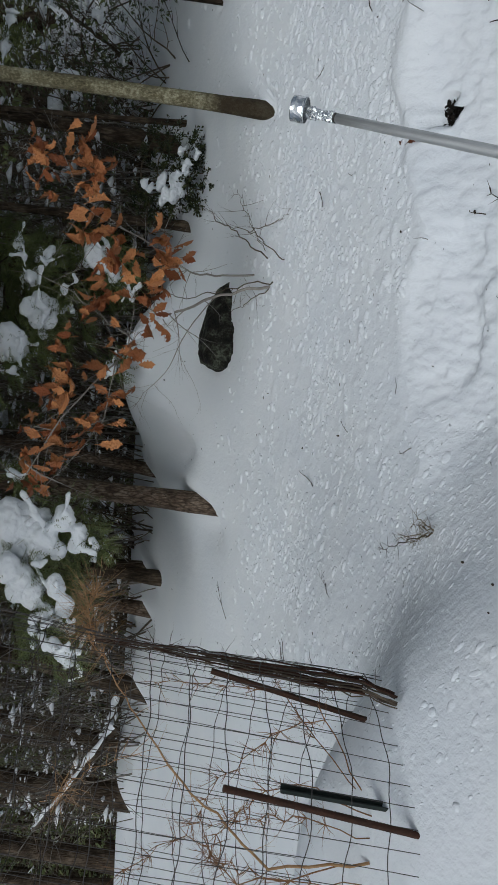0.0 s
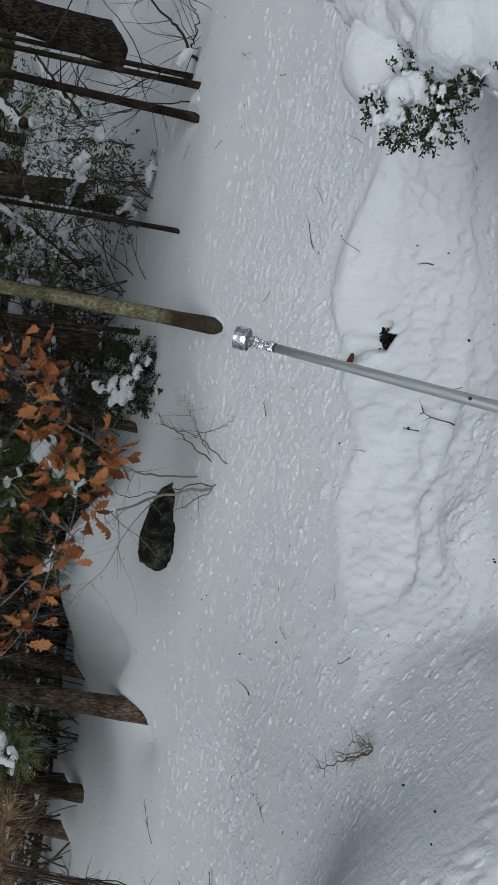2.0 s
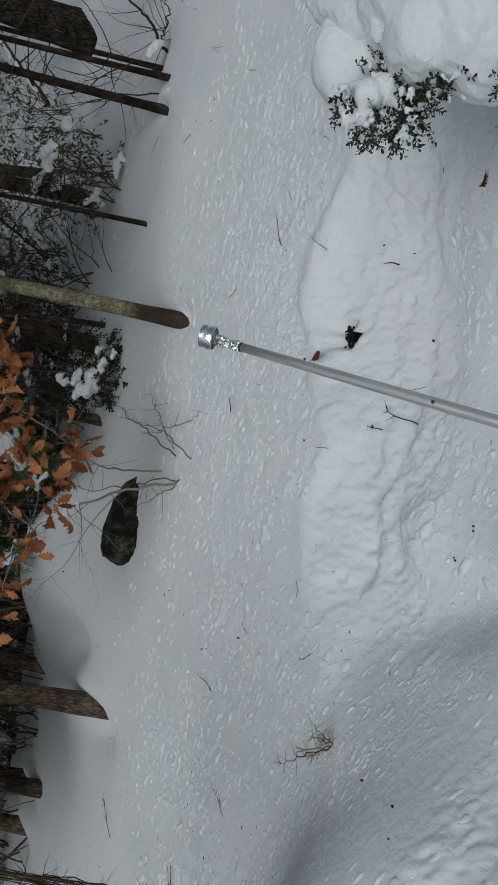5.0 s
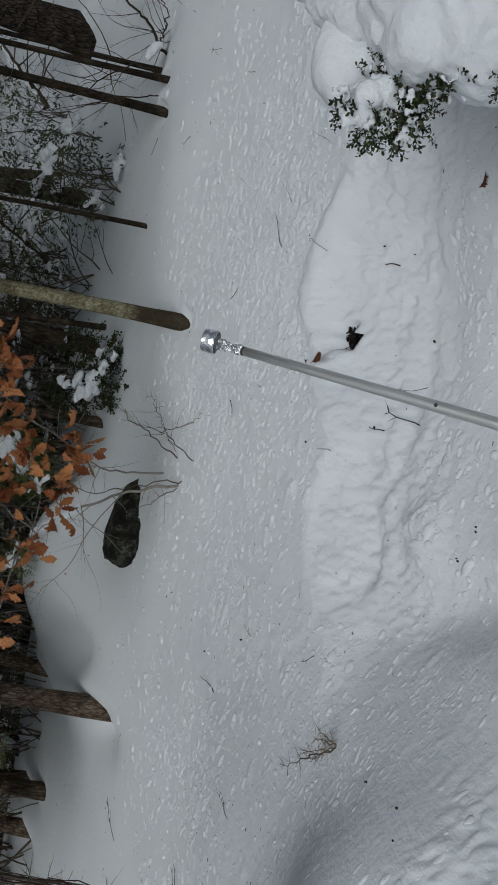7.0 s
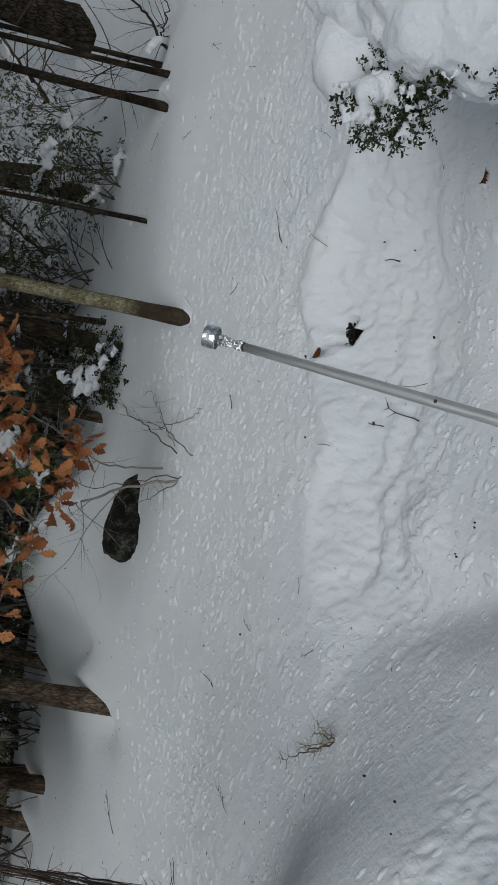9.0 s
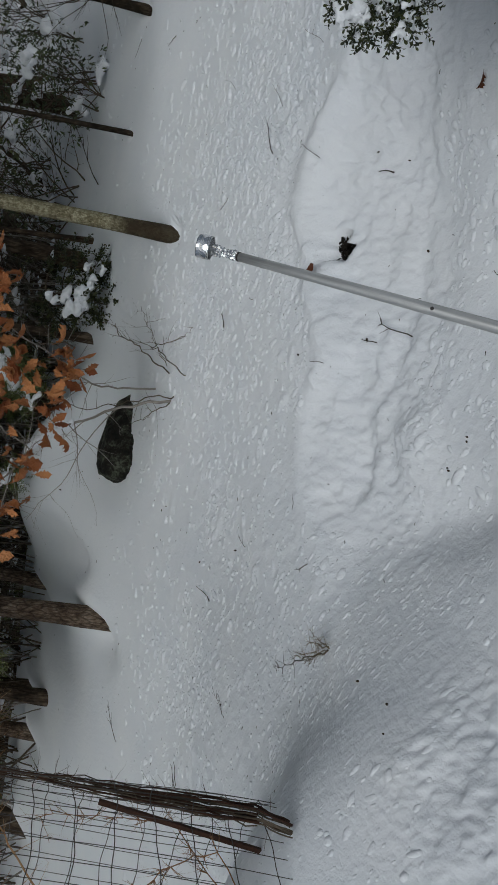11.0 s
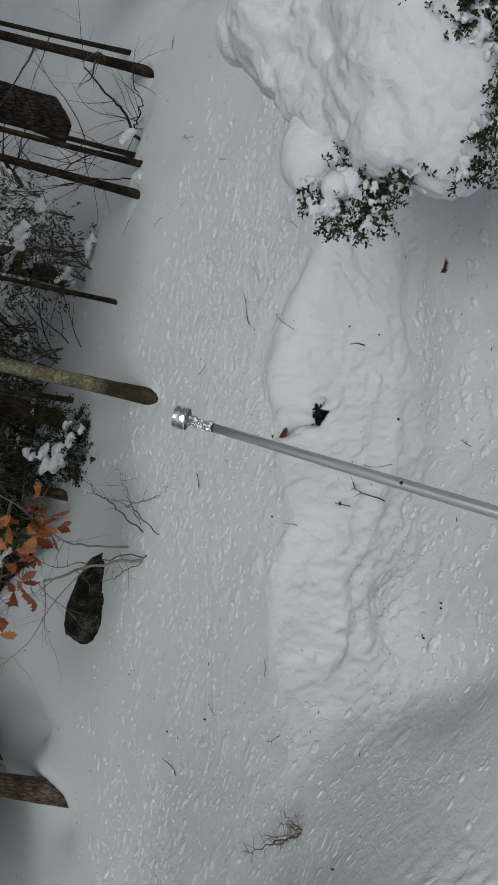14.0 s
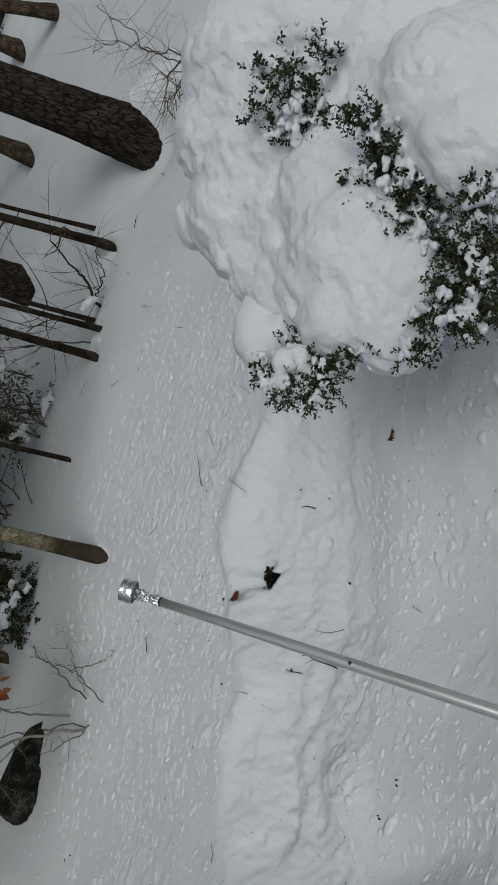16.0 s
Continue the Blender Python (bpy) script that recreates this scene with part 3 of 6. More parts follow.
trunk_tree(-3.98, 6.44, 0.150, 0.170, 9.0, BARK_DARK, "dark leaning trunk with bare low branches", 1.3, 4, 2.0, 3, seed=5)
trunk_tree(-5.23, 6.57, 0.225, 0.030, 12.0, BARK_DARK, "stout dark trunk at the edge of the wood", 1.25, 5, 2.6, 2, seed=6)
trunk_tree(-6.81, 7.49, 0.20, 0.090, 11.0, BARK_DARK, "dark trunk deep in the wood", 1.3, 4, 2.4, 2, seed=7)
trunk_tree(-4.96, 6.95, 0.14, 0.180, 9.0, BARK_DARK, "dark slanting trunk in the wood", 1.3, 4, 2.4, 2, seed=8)
trunk_tree(-0.04, 5.90, 0.066, 0.012, 6.0, BARK_DARK, "thin dark stem rising from the snow", 1.3, 4, 1.8, 1, seed=9)
trunk_tree(0.54, 6.39, 0.105, 0.072, 8.0, BARK_DARK, "dark slanting trunk behind a slim young tree", 1.5, 4, 2.0, 2, seed=10)
trunk_tree(0.68, 6.14, 0.042, -0.048, 5.0, BARK_DARK, "thin dark sapling in the snow", 1.2, 3, 1.6, 1, seed=11)
trunk_tree(1.29, 5.46, 0.034, -0.018, 5.0, BARK_WET, "thin dark sapling with a kinked stem", 1.1, 3, 1.6, 2, seed=13)
trunk_tree(1.82, 7.26, 0.125, -0.010, 8.0, BARK_DARK, "dark trunk standing in open snow", 1.3, 3, 2.2, 1, seed=14)
trunk_tree(2.28, 8.40, 0.106, -0.059, 8.0, BARK_DARK, "dark trunk further up the slope", 1.3, 3, 2.2, 1, seed=15)
trunk_tree(2.05, 5.41, 0.056, 0.050, 6.0, BARK_WET, "slender dark trunk with bare twigs", 1.2, 3, 1.7, 4, seed=16)
trunk_tree(2.26, 5.41, 0.040, 0.008, 6.0, BARK_WET, "slender dark stem among bare twigs", 1.2, 3, 1.7, 3, seed=17)
trunk_tree(2.38, 5.57, 0.036, 0.010, 5.0, BARK_WET, "thin dark stem beside a bent bough", 1.2, 2, 1.7, 3, seed=18)
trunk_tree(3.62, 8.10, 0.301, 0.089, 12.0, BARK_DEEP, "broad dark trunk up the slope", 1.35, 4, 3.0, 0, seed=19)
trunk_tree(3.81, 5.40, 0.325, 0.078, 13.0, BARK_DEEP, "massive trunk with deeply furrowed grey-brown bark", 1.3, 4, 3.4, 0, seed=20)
trunk_tree(3.01, 5.66, 0.066, 0.021, 6.0, BARK_WET, "slim knotted brown trunk with thin low branches", 1.2, 3, 1.6, 5, seed=21)
trunk_tree(3.41, 6.14, 0.038, -0.013, 5.0, BARK_WET, "thin dark stem behind a knotted trunk", 1.2, 2, 1.6, 2, seed=22)
trunk_tree(10.4, 13.18, 0.25, 0.080, 11.0, BARK_DARK, "distant trunk on the open snow slope", 1.5, 3, 3.0, 0, seed=23)
trunk_tree(6.24, 9.86, 0.190, 0.124, 9.0, BARK_DARK, "lone dark trunk on the open slope", 1.5, 3, 3.0, 0, seed=24)
trunk_tree(9.30, 10.70, 0.190, -0.25, 9.0, BARK_DARK, "distant leaning trunk on the slope", 1.4, 3, 2.6, 1, seed=25)

# ---- the metal pole ----
def pole_thing():
    top, low = Vector((0.117, 1.064, 1.591)), Vector((0.075, 0.888, 1.381))
    d = (top - low).normalized()
    foot_z = gz(0.0, 0.87) - 0.15
    foot = low + d * ((foot_z - low.z) / d.z)
    pole = base_empty("metal_pole", foot, "weathered aluminium pole with a foil-wrapped tip standing in the snow", "pole")
    length = (top - foot).length
    turn = d.to_track_quat("Z", "Y").to_matrix().to_4x4()
    r_top, slope = 0.0059, (0.0068 - 0.0059) / (top - low).length

    s = Soup()
    pts = [Vector((0, 0, length * k / 40)) for k in range(41)]
    s.tube(pts, [r_top + slope * min(length - p.z, 0.45) for p in pts], 28)
    shaft = under(s.object("shaft", ALUMINIUM), pole)
    shaft.matrix_local = turn
    s = Soup()
    s.tube([Vector((0, 0, length - 0.002)), Vector((0, 0, length + 0.0015))], [r_top * 1.04, r_top * 1.04], 28)
    under(s.object("dark_rim", WIRE), pole, "dark rim at the tube's end").matrix_local = turn
    hole = low + d * 0.0
    s = Soup()
    face = Vector((0, -1, 0)) - d * Vector((0, -1, 0)).dot(d)
    face.normalize()
    side = d.cross(face)
    centre = hole - foot + face * (r_top + slope * 0.27)
    s.tube([centre - face * 0.002, centre + face * 0.0006], [0.0022, 0.0022], 12)
    under(s.object("bolt_hole", WIRE), pole, "small dark drilled hole")

    # crumpled foil neck and the drum-shaped foil tip
    rng = random.Random(4)
    bm = bmesh.new()
    rings, sides = 26, 30
    grid = []
    for k in range(rings + 1):
        f = k / rings
        grid.append([bm.verts.new(Vector((math.cos(math.tau * j / sides), math.sin(math.tau * j / sides), 0)) * (0.0052 + 0.0020 * f + 0.0010 * math.sin(f * 9) + 0.0012 * rng.uniform(-1, 1)) + Vector((0, 0, length + f * 0.040 + rng.uniform(-0.0006, 0.0006)))) for j in range(sides)])
    for k in range(rings):
        for j in range(sides):
            bm.faces.new((grid[k][j], grid[k][(j + 1) % sides], grid[k + 1][(j + 1) % sides], grid[k + 1][j]))
    part("foil_neck", bm, FOIL, pole, "crumpled foil wrap", False).matrix_local = turn
    bm = bmesh.new()
    sides, profile = 22, [(0.0, 0.0), (0.0080, 0.0), (0.0150, 0.0004), (0.0157, 0.0016), (0.0158, 0.006), (0.0157, 0.0105), (0.0158, 0.015), (0.0159, 0.0178), (0.0150, 0.0180), (0.0147, 0.0150), (0.0146, 0.0090), (0.0144, 0.0030), (0.0060, 0.0022), (0.0, 0.0022)]
    grid = []
    for r, h in profile:
        grid.append([bm.verts.new(((r + rng.uniform(-0.0004, 0.0004)) * math.cos(math.tau * (j + 0.5 * (len(grid) % 2)) / sides), (r + rng.uniform(-0.0004, 0.0004)) * math.sin(math.tau * (j + 0.5 * (len(grid) % 2)) / sides), h + rng.uniform(-0.0003, 0.0003))) for j in range(sides)])
    for k in range(len(profile) - 1):
        for j in range(sides):
            bm.faces.new((grid[k][j], grid[k][(j + 1) % sides], grid[k + 1][(j + 1) % sides]))
            bm.faces.new((grid[k][j], grid[k + 1][(j + 1) % sides], grid[k + 1][j]))
    shut, wide = Vector((0.125, 1.082, 1.644)), Vector((0.123, 1.076, 1.626))
    tip = part("foil_tip", bm, FOIL, pole, "drum-shaped tip wrapped in faceted foil", False)
    tip.matrix_local = Matrix.Translation(shut - foot) @ (wide - shut).to_track_quat("Z", "Y").to_matrix().to_4x4()
    return pole


pole_thing()


# ---- the snow-capped boulder ----
def boulder():
    x, y = -0.56, 4.97
    z = 0.3484 * y - 0.08
    bm = bmesh.new()
    bmesh.ops.create_icosphere(bm, subdivisions=5, radius=1)
    for v in bm.verts:
        n = noise.fractal(v.co * 1.3 + Vector((3.1, 0, 7)), 0.9, 2.1, 5) * 0.20
        facet = noise.cell(v.co * 1.4) * 0.13
        v.co *= 1 + n + facet
        taper = 1 - 0.97 * max(0.0, (v.co.x + 0.9) / 2.0) ** 1.15
        v.co = Vector((v.co.x * 0.33, v.co.y * 0.28 * taper, v.co.z * 0.41 * taper - 0.03 * max(0.0, v.co.x)))
        if v.co.z > 0.17:
            v.co.z = 0.17 + (v.co.z - 0.17) * 0.3
    rock = mesh_object("boulder", bm, ROCK)
    rock.matrix_world = pose(x + 0.035, y - 0.07, z - 0.03, 0, 5, -8)
    tagged(rock, "dark lichen-grey boulder under a dome of snow", "boulder")
    cap = snow_lumps("snow_cap", [(-0.82, 5.28, z + 0.10, 0.30, 0.26, 0.22), (-0.60, 5.28, z + 0.13, 0.30, 0.20, 0.14), (-1.00, 5.35, z + 0.12, 0.34, 0.32, 0.26), (-0.42, 5.22, z + 0.08, 0.26, 0.18, 0.13), (-0.30, 5.15, z + 0.02, 0.2, 0.16, 0.12), (-0.95, 5.15, z - 0.02, 0.22, 0.22, 0.16)], 0.016, None, "", 0.02, None, 10)
    tagged(cap, "smooth dome of snow lying over a boulder", "snow cap")


boulder()


# ---- the wire cage ----
def wire_cage():
    cx, cy, radius, height, lean = CAGE_X, CAGE_Y, 0.40, 1.24, 0.085
    z0 = min(gz(cx + radius * math.cos(a), cy + radius * math.sin(a)) for a in np.linspace(0, math.tau, 24)) - 0.04
    cage = base_empty("wire_cage", (cx, cy, z0), "round welded-wire cage with dark mesh round dry stalks", "plant cage")
    rng = random.Random(11)
    wobble = [rng.uniform(-1, 1) for _ in range(12)]

    def at_skin(a, h):
        r = radius * (1 + 0.03 * wobble[0] * math.sin(2 * a + 1) + 0.015 * math.sin(5 * a + wobble[1] * 3)) + 0.012 * math.sin(h * 5 + 2 * a)
        return Vector((r * math.cos(a) + lean * h, r * math.sin(a) + 0.02 * h, h + 0.012 * math.sin(3 * a + 1.3)))

    upright = int(math.tau * radius / 0.0508)
    for k in range(upright):
        a = math.tau * k / upright
        j = rng.uniform(-0.004, 0.004)
        s = Soup()
        s.tube([at_skin(a + j * math.sin(h * 7), h) for h in np.linspace(0, height, 25)], [0.00105] * 25, 5, False)
        under(s.object("upright_wire", WIRE), cage)
    low = height
    while low > -0.05:
        s = Soup()
        angles = np.linspace(0, math.tau, 97)
        ph = rng.uniform(0, 6)
        s.tube([at_skin(a, max(low, 0) + 0.006 * math.sin(6 * a + ph) + 0.003 * math.sin(17 * a + ph)) for a in angles], [0.00135] * 97, 5, False)
        under(s.object("ring_wire", WIRE), cage)
        low -= 0.1016
    return cage


CAGE_X, CAGE_Y = -1.63, 1.98
wire_cage()


def post(name, low, top, width, kind, mat, label, category):
    low, top = Vector(low), Vector(top)
    d = (top - low).normalized()
    low = low - d * 0.18
    thing = base_empty(name, low, label, category)
    length = (top - low).length
    bm = bmesh.new()
    if kind == "rebar":
        s = Soup()
        n = 150
        s.tube([Vector((0, 0, length * k / n)) for k in range(n + 1)], [width * (0.5 + 0.05 * (k % 2)) for k in range(n + 1)], 12)
        body = s.object("bar", mat)
        bm.free()
        body.parent = thing
    else:
        w, t = width, 0.0035
        outline = [(-w / 2, 0), (-w / 2 + t, 0), (-w / 4, w * 0.35), (w / 4, w * 0.35), (w / 2 - t, 0), (w / 2, 0), (w / 4 + t, w * 0.35 + t), (-w / 4 - t, w * 0.35 + t)] if kind == "channel" else [(0, 0), (w, 0), (w, t), (t, t), (t, w), (0, w)]
        low_ring = [bm.verts.new((x, y, 0)) for x, y in outline]
        top_ring = [bm.verts.new((x, y, length)) for x, y in outline]
        n = len(outline)
        for k in range(n):
            bm.faces.new((low_ring[k], low_ring[(k + 1) % n], top_ring[(k + 1) % n], top_ring[k]))
        bm.faces.new(low_ring[::-1])
        bm.faces.new(top_ring)
        bmesh.ops.recalc_face_normals(bm, faces=bm.faces)
        body = part("bar", bm, mat, thing, "", False)
    spin = d.to_track_quat("Z", "Y").to_matrix().to_4x4()
    body.matrix_local = spin
    return thing


post("fence_post", (*(-1.295, 1.999), gz(*(-1.295, 1.999))), (-1.189, 1.999, 1.638), 0.012, "angle", RUST, "thin rusty angle-iron post leaning inside the wire cage", "post")
post("steel_rod", (*(-1.389, 1.670), gz(*(-1.389, 1.670))), (-1.306, 1.670, 1.589), 0.0165, "rebar", RUST, "rusty ribbed steel rod leaning on the wire cage", "rod")
post("stake", (*(-1.396, 1.779), gz(*(-1.396, 1.779))), (-1.369, 1.779, 1.436), 0.027, "channel", GREEN_STEEL, "short dark green steel stake with snow on its foot", "stake")


# ---- the snow-laden box bush ----
def sprig_mesh(name, seed, leaves=18, length=0.075, leaf=0.0105):
    """A shoot of boxwood: paired oval leaves on a thin stem, along +z."""
    rng = random.Random(seed)
    s = Soup()
    line = bent((0, 0, 0), (rng.uniform(-0.1, 0.1), rng.uniform(-0.1, 0.1), 1), length, 6, rng, 0.18)
    s.tube(line, [0.0011 - 0.0001 * k for k in range(7)], 4, False)
    for k in range(leaves):
        f = (k + 1) / leaves
        p = line[0].lerp(line[3], f * 2) if f < 0.5 else line[3].lerp(line[6], f * 2 - 1)
        a = k * 2.4 + rng.uniform(-0.3, 0.3)
        out = Vector((math.cos(a), math.sin(a), rng.uniform(0.35, 1.1))).normalized()
        across = out.cross(Vector((0, 0, 1))).normalized()
        up = across.cross(out).normalized()
        size = leaf * rng.uniform(0.75, 1.15)
        w = size * 0.27
        tip, mid = p + out * size, p + out * size * 0.52
        fold = up * w * 0.35
        n = len(s.v)
        s.v.extend(tuple(q) for q in (p, mid - across * w + fold, mid + across * w + fold, tip - up * w * 0.2, mid, p + out * size * 0.82 - across * w * 0.7 + fold * 0.8, p + out * size * 0.82 + across * w * 0.7 + fold * 0.8))
        s.f.extend([(n, n + 4, n + 1), (n, n + 2, n + 4), (n + 1, n + 4, n + 5), (n + 4, n + 2, n + 6), (n + 4, n + 3, n + 5), (n + 4, n + 6, n + 3)])
    me = bpy.data.meshes.new(name)
    me.from_pydata(s.v, [], s.f)
    me.materials.append(BOX_LEAF)
    return me


def box_bush():
    bush = base_empty("box_bush", (1.30, 1.62, gz(1.30, 1.62)), "rounded boxwood bush bowed under thick heaps of snow", "bush")
    rng = random.Random(21)
    far_heap = [(1.633, 1.809, 1.511, 0.229, 0.229, 0.229), (1.469, 1.906, 1.541, 0.176, 0.176, 0.176), (1.291, 1.937, 1.469, 0.179, 0.179, 0.179), (1.266, 2.046, 1.607, 0.064, 0.064, 0.064), (1.699, 1.696, 1.427, 0.218, 0.218, 0.218), (1.458, 1.801, 1.356, 0.244, 0.244, 0.244), (1.188, 1.817, 1.292, 0.185, 0.185, 0.185), (1.102, 1.861, 1.375, 0.107, 0.107, 0.107), (1.544, 1.839, 1.456, 0.235, 0.235, 0.235), (1.401, 1.896, 1.449, 0.215, 0.215, 0.215), (1.260, 1.855, 1.355, 0.190, 0.190, 0.190), (1.617, 1.755, 1.331, 0.218, 0.218, 0.218)]
    near_heap = [(1.156, 1.938, 1.473, 0.095, 0.095, 0.095), (1.098, 1.892, 1.413, 0.099, 0.099, 0.099), (1.031, 1.83, 1.363, 0.09, 0.09, 0.09), (0.957, 1.758, 1.305, 0.078, 0.078, 0.078), (1.069, 1.786, 1.299, 0.115, 0.115, 0.115), (0.99, 1.841, 1.354, 0.052, 0.052, 0.052), (0.921, 1.779, 1.3, 0.048, 0.048, 0.048), (1.051, 1.872, 1.394, 0.045, 0.045, 0.045), (0.865, 1.724, 1.25, 0.036, 0.036, 0.036), (1.033, 1.804, 1.341, 0.066, 0.066, 0.066), (1.088, 1.658, 1.226, 0.178, 0.178, 0.178), (0.909, 1.617, 1.146, 0.128, 0.128, 0.128), (0.911, 1.679, 1.236, 0.110, 0.110, 0.110), (0.972, 1.546, 1.114, 0.114, 0.114, 0.114), (1.208, 1.659, 1.302, 0.146, 0.146, 0.146), (1.581, 1.588, 1.201, 0.207, 0.207, 0.207), (1.703, 1.625, 1.248, 0.183, 0.183, 0.183), (1.506, 1.671, 1.250, 0.207, 0.207, 0.207), (1.396, 1.705, 1.284, 0.187, 0.187, 0.187), (1.022, 1.622, 1.173, 0.153, 0.153, 0.153), (1.037, 1.735, 1.265, 0.144, 0.144, 0.144)]
    top_heap = [(1.373, 1.410, 1.142, 0.171, 0.171, 0.171), (1.230, 1.371, 1.079, 0.149, 0.149, 0.149), (1.306, 1.510, 1.143, 0.159, 0.159, 0.159), (1.424, 1.391, 1.045, 0.175, 0.175, 0.175), (1.122, 1.586, 1.187, 0.126, 0.126, 0.126), (1.771, 1.644, 1.313, 0.204, 0.204, 0.204), (1.622, 1.512, 1.103, 0.175, 0.175, 0.175), (1.407, 1.530, 1.175, 0.179, 0.179, 0.179), (1.640, 1.461, 1.026, 0.175, 0.175, 0.175), (1.267, 1.600, 1.156, 0.162, 0.162, 0.162)]
    side_cone = [(0.89, 1.879, 1.392, 0.073, 0.073, 0.073), (0.927, 1.88, 1.405, 0.061, 0.061, 0.061), (0.861, 1.874, 1.376, 0.064, 0.064, 0.064), (0.954, 1.884, 1.414, 0.047, 0.047, 0.047), (0.978, 1.889, 1.424, 0.034, 0.034, 0.034), (1.0, 1.894, 1.431, 0.022, 0.022, 0.022), (1.016, 1.895, 1.435, 0.013, 0.013, 0.013), (0.896, 1.827, 1.349, 0.049, 0.049, 0.049)]
    for name, balls, rough in (("snow_cover", [(*b[:3], *(1.06 * r for r in b[3:])) for b in far_heap + near_heap + top_heap], 0.036), ("snow_cone", side_cone, 0.010)):
        snow_lumps(name, balls, 0.009, bush, "thick rounded snow lying on the bush", rough, None, 6 if rough > 0.02 else 2, 0.15)

    for balls in ([(0.781, 1.728, 1.349, 0.035, 0.035, 0.035), (0.803, 1.717, 1.318, 0.027, 0.027, 0.027), (0.750, 1.741, 1.350, 0.020, 0.020, 0.020), (0.767, 1.718, 1.278, 0.013, 0.013, 0.013), (0.775, 1.722, 1.308, 0.019, 0.019, 0.019)],
                  [(1.143, 1.473, 1.236, 0.019, 0.019, 0.019), (1.122, 1.498, 1.247, 0.024, 0.024, 0.024), (1.104, 1.519, 1.253, 0.016, 0.016, 0.016), (1.122, 1.482, 1.216, 0.016, 0.016, 0.016)],
                  [(1.076, 1.307, 1.112, 0.016, 0.016, 0.016), (1.057, 1.313, 1.092, 0.020, 0.020, 0.020), (1.047, 1.329, 1.111, 0.012, 0.012, 0.012)]):
        snow_lumps("snow_pad", balls, 0.006, bush, "crumbly pad of snow lying on the shoots", 0.016, None, 2)

    # stems from the ground to the crown
    for k in range(9):
        s = Soup()
        end = Vector((1.25 + rng.uniform(-0.35, 0.4), 1.60 + rng.uniform(-0.25, 0.35), 1.02 + rng.uniform(-0.15, 0.1)))
        foot = Vector((1.32 + rng.uniform(-0.08, 0.08), 1.62 + rng.uniform(-0.08, 0.08), gz(1.32, 1.62) - 0.05))
        branching(s, foot, end - foot, (end - foot).length, 0.012, rng, 2, 6, 0.12, 0.0, 4)
        ob = under(s.object("stem", TWIG), bush)
        ob.location = -bush.location

    shoots = [sprig_mesh("shoot", 50 + k, rng.randint(10, 14), rng.uniform(0.042, 0.058), 0.0120) for k in range(6)]
    clumps, weights, sizes = [], [], []

    def clump(centre, spread, count, way, turn=0.6, deep=False):
        clumps.append((centre, spread))
        weights.append(count if deep else 0)
        sizes.append(count)
        for _ in range(count):
            p = Vector((rng.gauss(0, 1), rng.gauss(0, 1), rng.gauss(0, 1))).normalized() * rng.random() ** 0.4 * 1.15
            p = Vector(centre) + Vector((p.x * spread[0], p.y * spread[1], p.z * spread[2]))
            d = (Vector(way) + Vector((rng.gauss(0, turn), rng.gauss(0, turn), rng.gauss(0, turn)))).normalized()
            ob = new("sprig", rng.choice(shoots))
            ob.parent = bush
            ob.matrix_local = Matrix.Translation(p - bush.location) @ d.to_track_quat("Z", "Y").to_matrix().to_4x4() @ pose(0, 0, 0, 0, 0, rng.uniform(0, 360)) @ Matrix.Scale(rng.uniform(0.8, 1.15), 4)

    clump((1.437, 1.558, 1.493), (0.085, 0.03, 0.06), 34, (-0.5, -0.8, 0.6))
    clump((1.462, 1.495, 1.418), (0.03, 0.03, 0.035), 14, (-0.3, -0.8, 0.8))
    clump((1.428, 1.581, 1.548), (0.03, 0.03, 0.03), 10, (-0.4, -0.8, 0.7))
    clump((1.322, 1.611, 1.473), (0.045, 0.03, 0.04), 16, (-0.5, -0.8, 0.5))
    clump((1.341, 1.583, 1.406), (0.034, 0.03, 0.034), 16, (-0.4, -0.8, 0.2), deep=True)
    clump((1.341, 1.629, 1.55), (0.018, 0.03, 0.02), 7, (-0.5, -0.7, 0.7))
    clump((1.282, 1.627, 1.433), (0.018, 0.03, 0.02), 7, (-0.7, -0.6, 0.0))
    clump((1.393, 1.553, 1.445), (0.03, 0.03, 0.03), 12, (-0.4, -0.8, 0.4), deep=True)
    clump((1.233, 1.412, 1.326), (0.042, 0.03, 0.055), 36, (-0.3, -0.7, 0.9))
    clump((1.185, 1.445, 1.253), (0.04, 0.03, 0.04), 26, (-0.4, -0.8, 0.4), deep=True)
    clump((1.162, 1.514, 1.304), (0.026, 0.03, 0.034), 14, (-0.6, -0.7, 0.5))
    clump((1.118, 1.455, 1.186), (0.036, 0.03, 0.045), 28, (-0.2, -0.8, 0.4), deep=True)
    clump((1.061, 1.518, 1.207), (0.026, 0.03, 0.045), 16, (-0.6, -0.7, 0.1))
    clump((1.021, 1.576, 1.226), (0.022, 0.03, 0.024), 8, (-0.6, -0.7, 0.0))
    clump((1.136, 1.417, 1.125), (0.05, 0.03, 0.03), 24, (-0.3, -0.8, 0.3), deep=True)
    clump((1.06, 1.469, 1.166), (0.03, 0.03, 0.03), 16, (-0.5, -0.7, 0.1), deep=True)
    clump((1.206, 1.366, 1.138), (0.018, 0.03, 0.036), 12, (0.2, -0.7, 0.6))
    clump((1.162, 1.317, 1.081), (0.03, 0.03, 0.036), 18, (-0.3, -0.8, 0.3), deep=True)
    clump((1.075, 1.324, 1.088), (0.04, 0.03, 0.036), 22, (-0.3, -0.8, 0.3), deep=True)
    clump((0.977, 1.354, 1.088), (0.045, 0.03, 0.042), 34, (-0.3, -0.8, 0.3), deep=True)
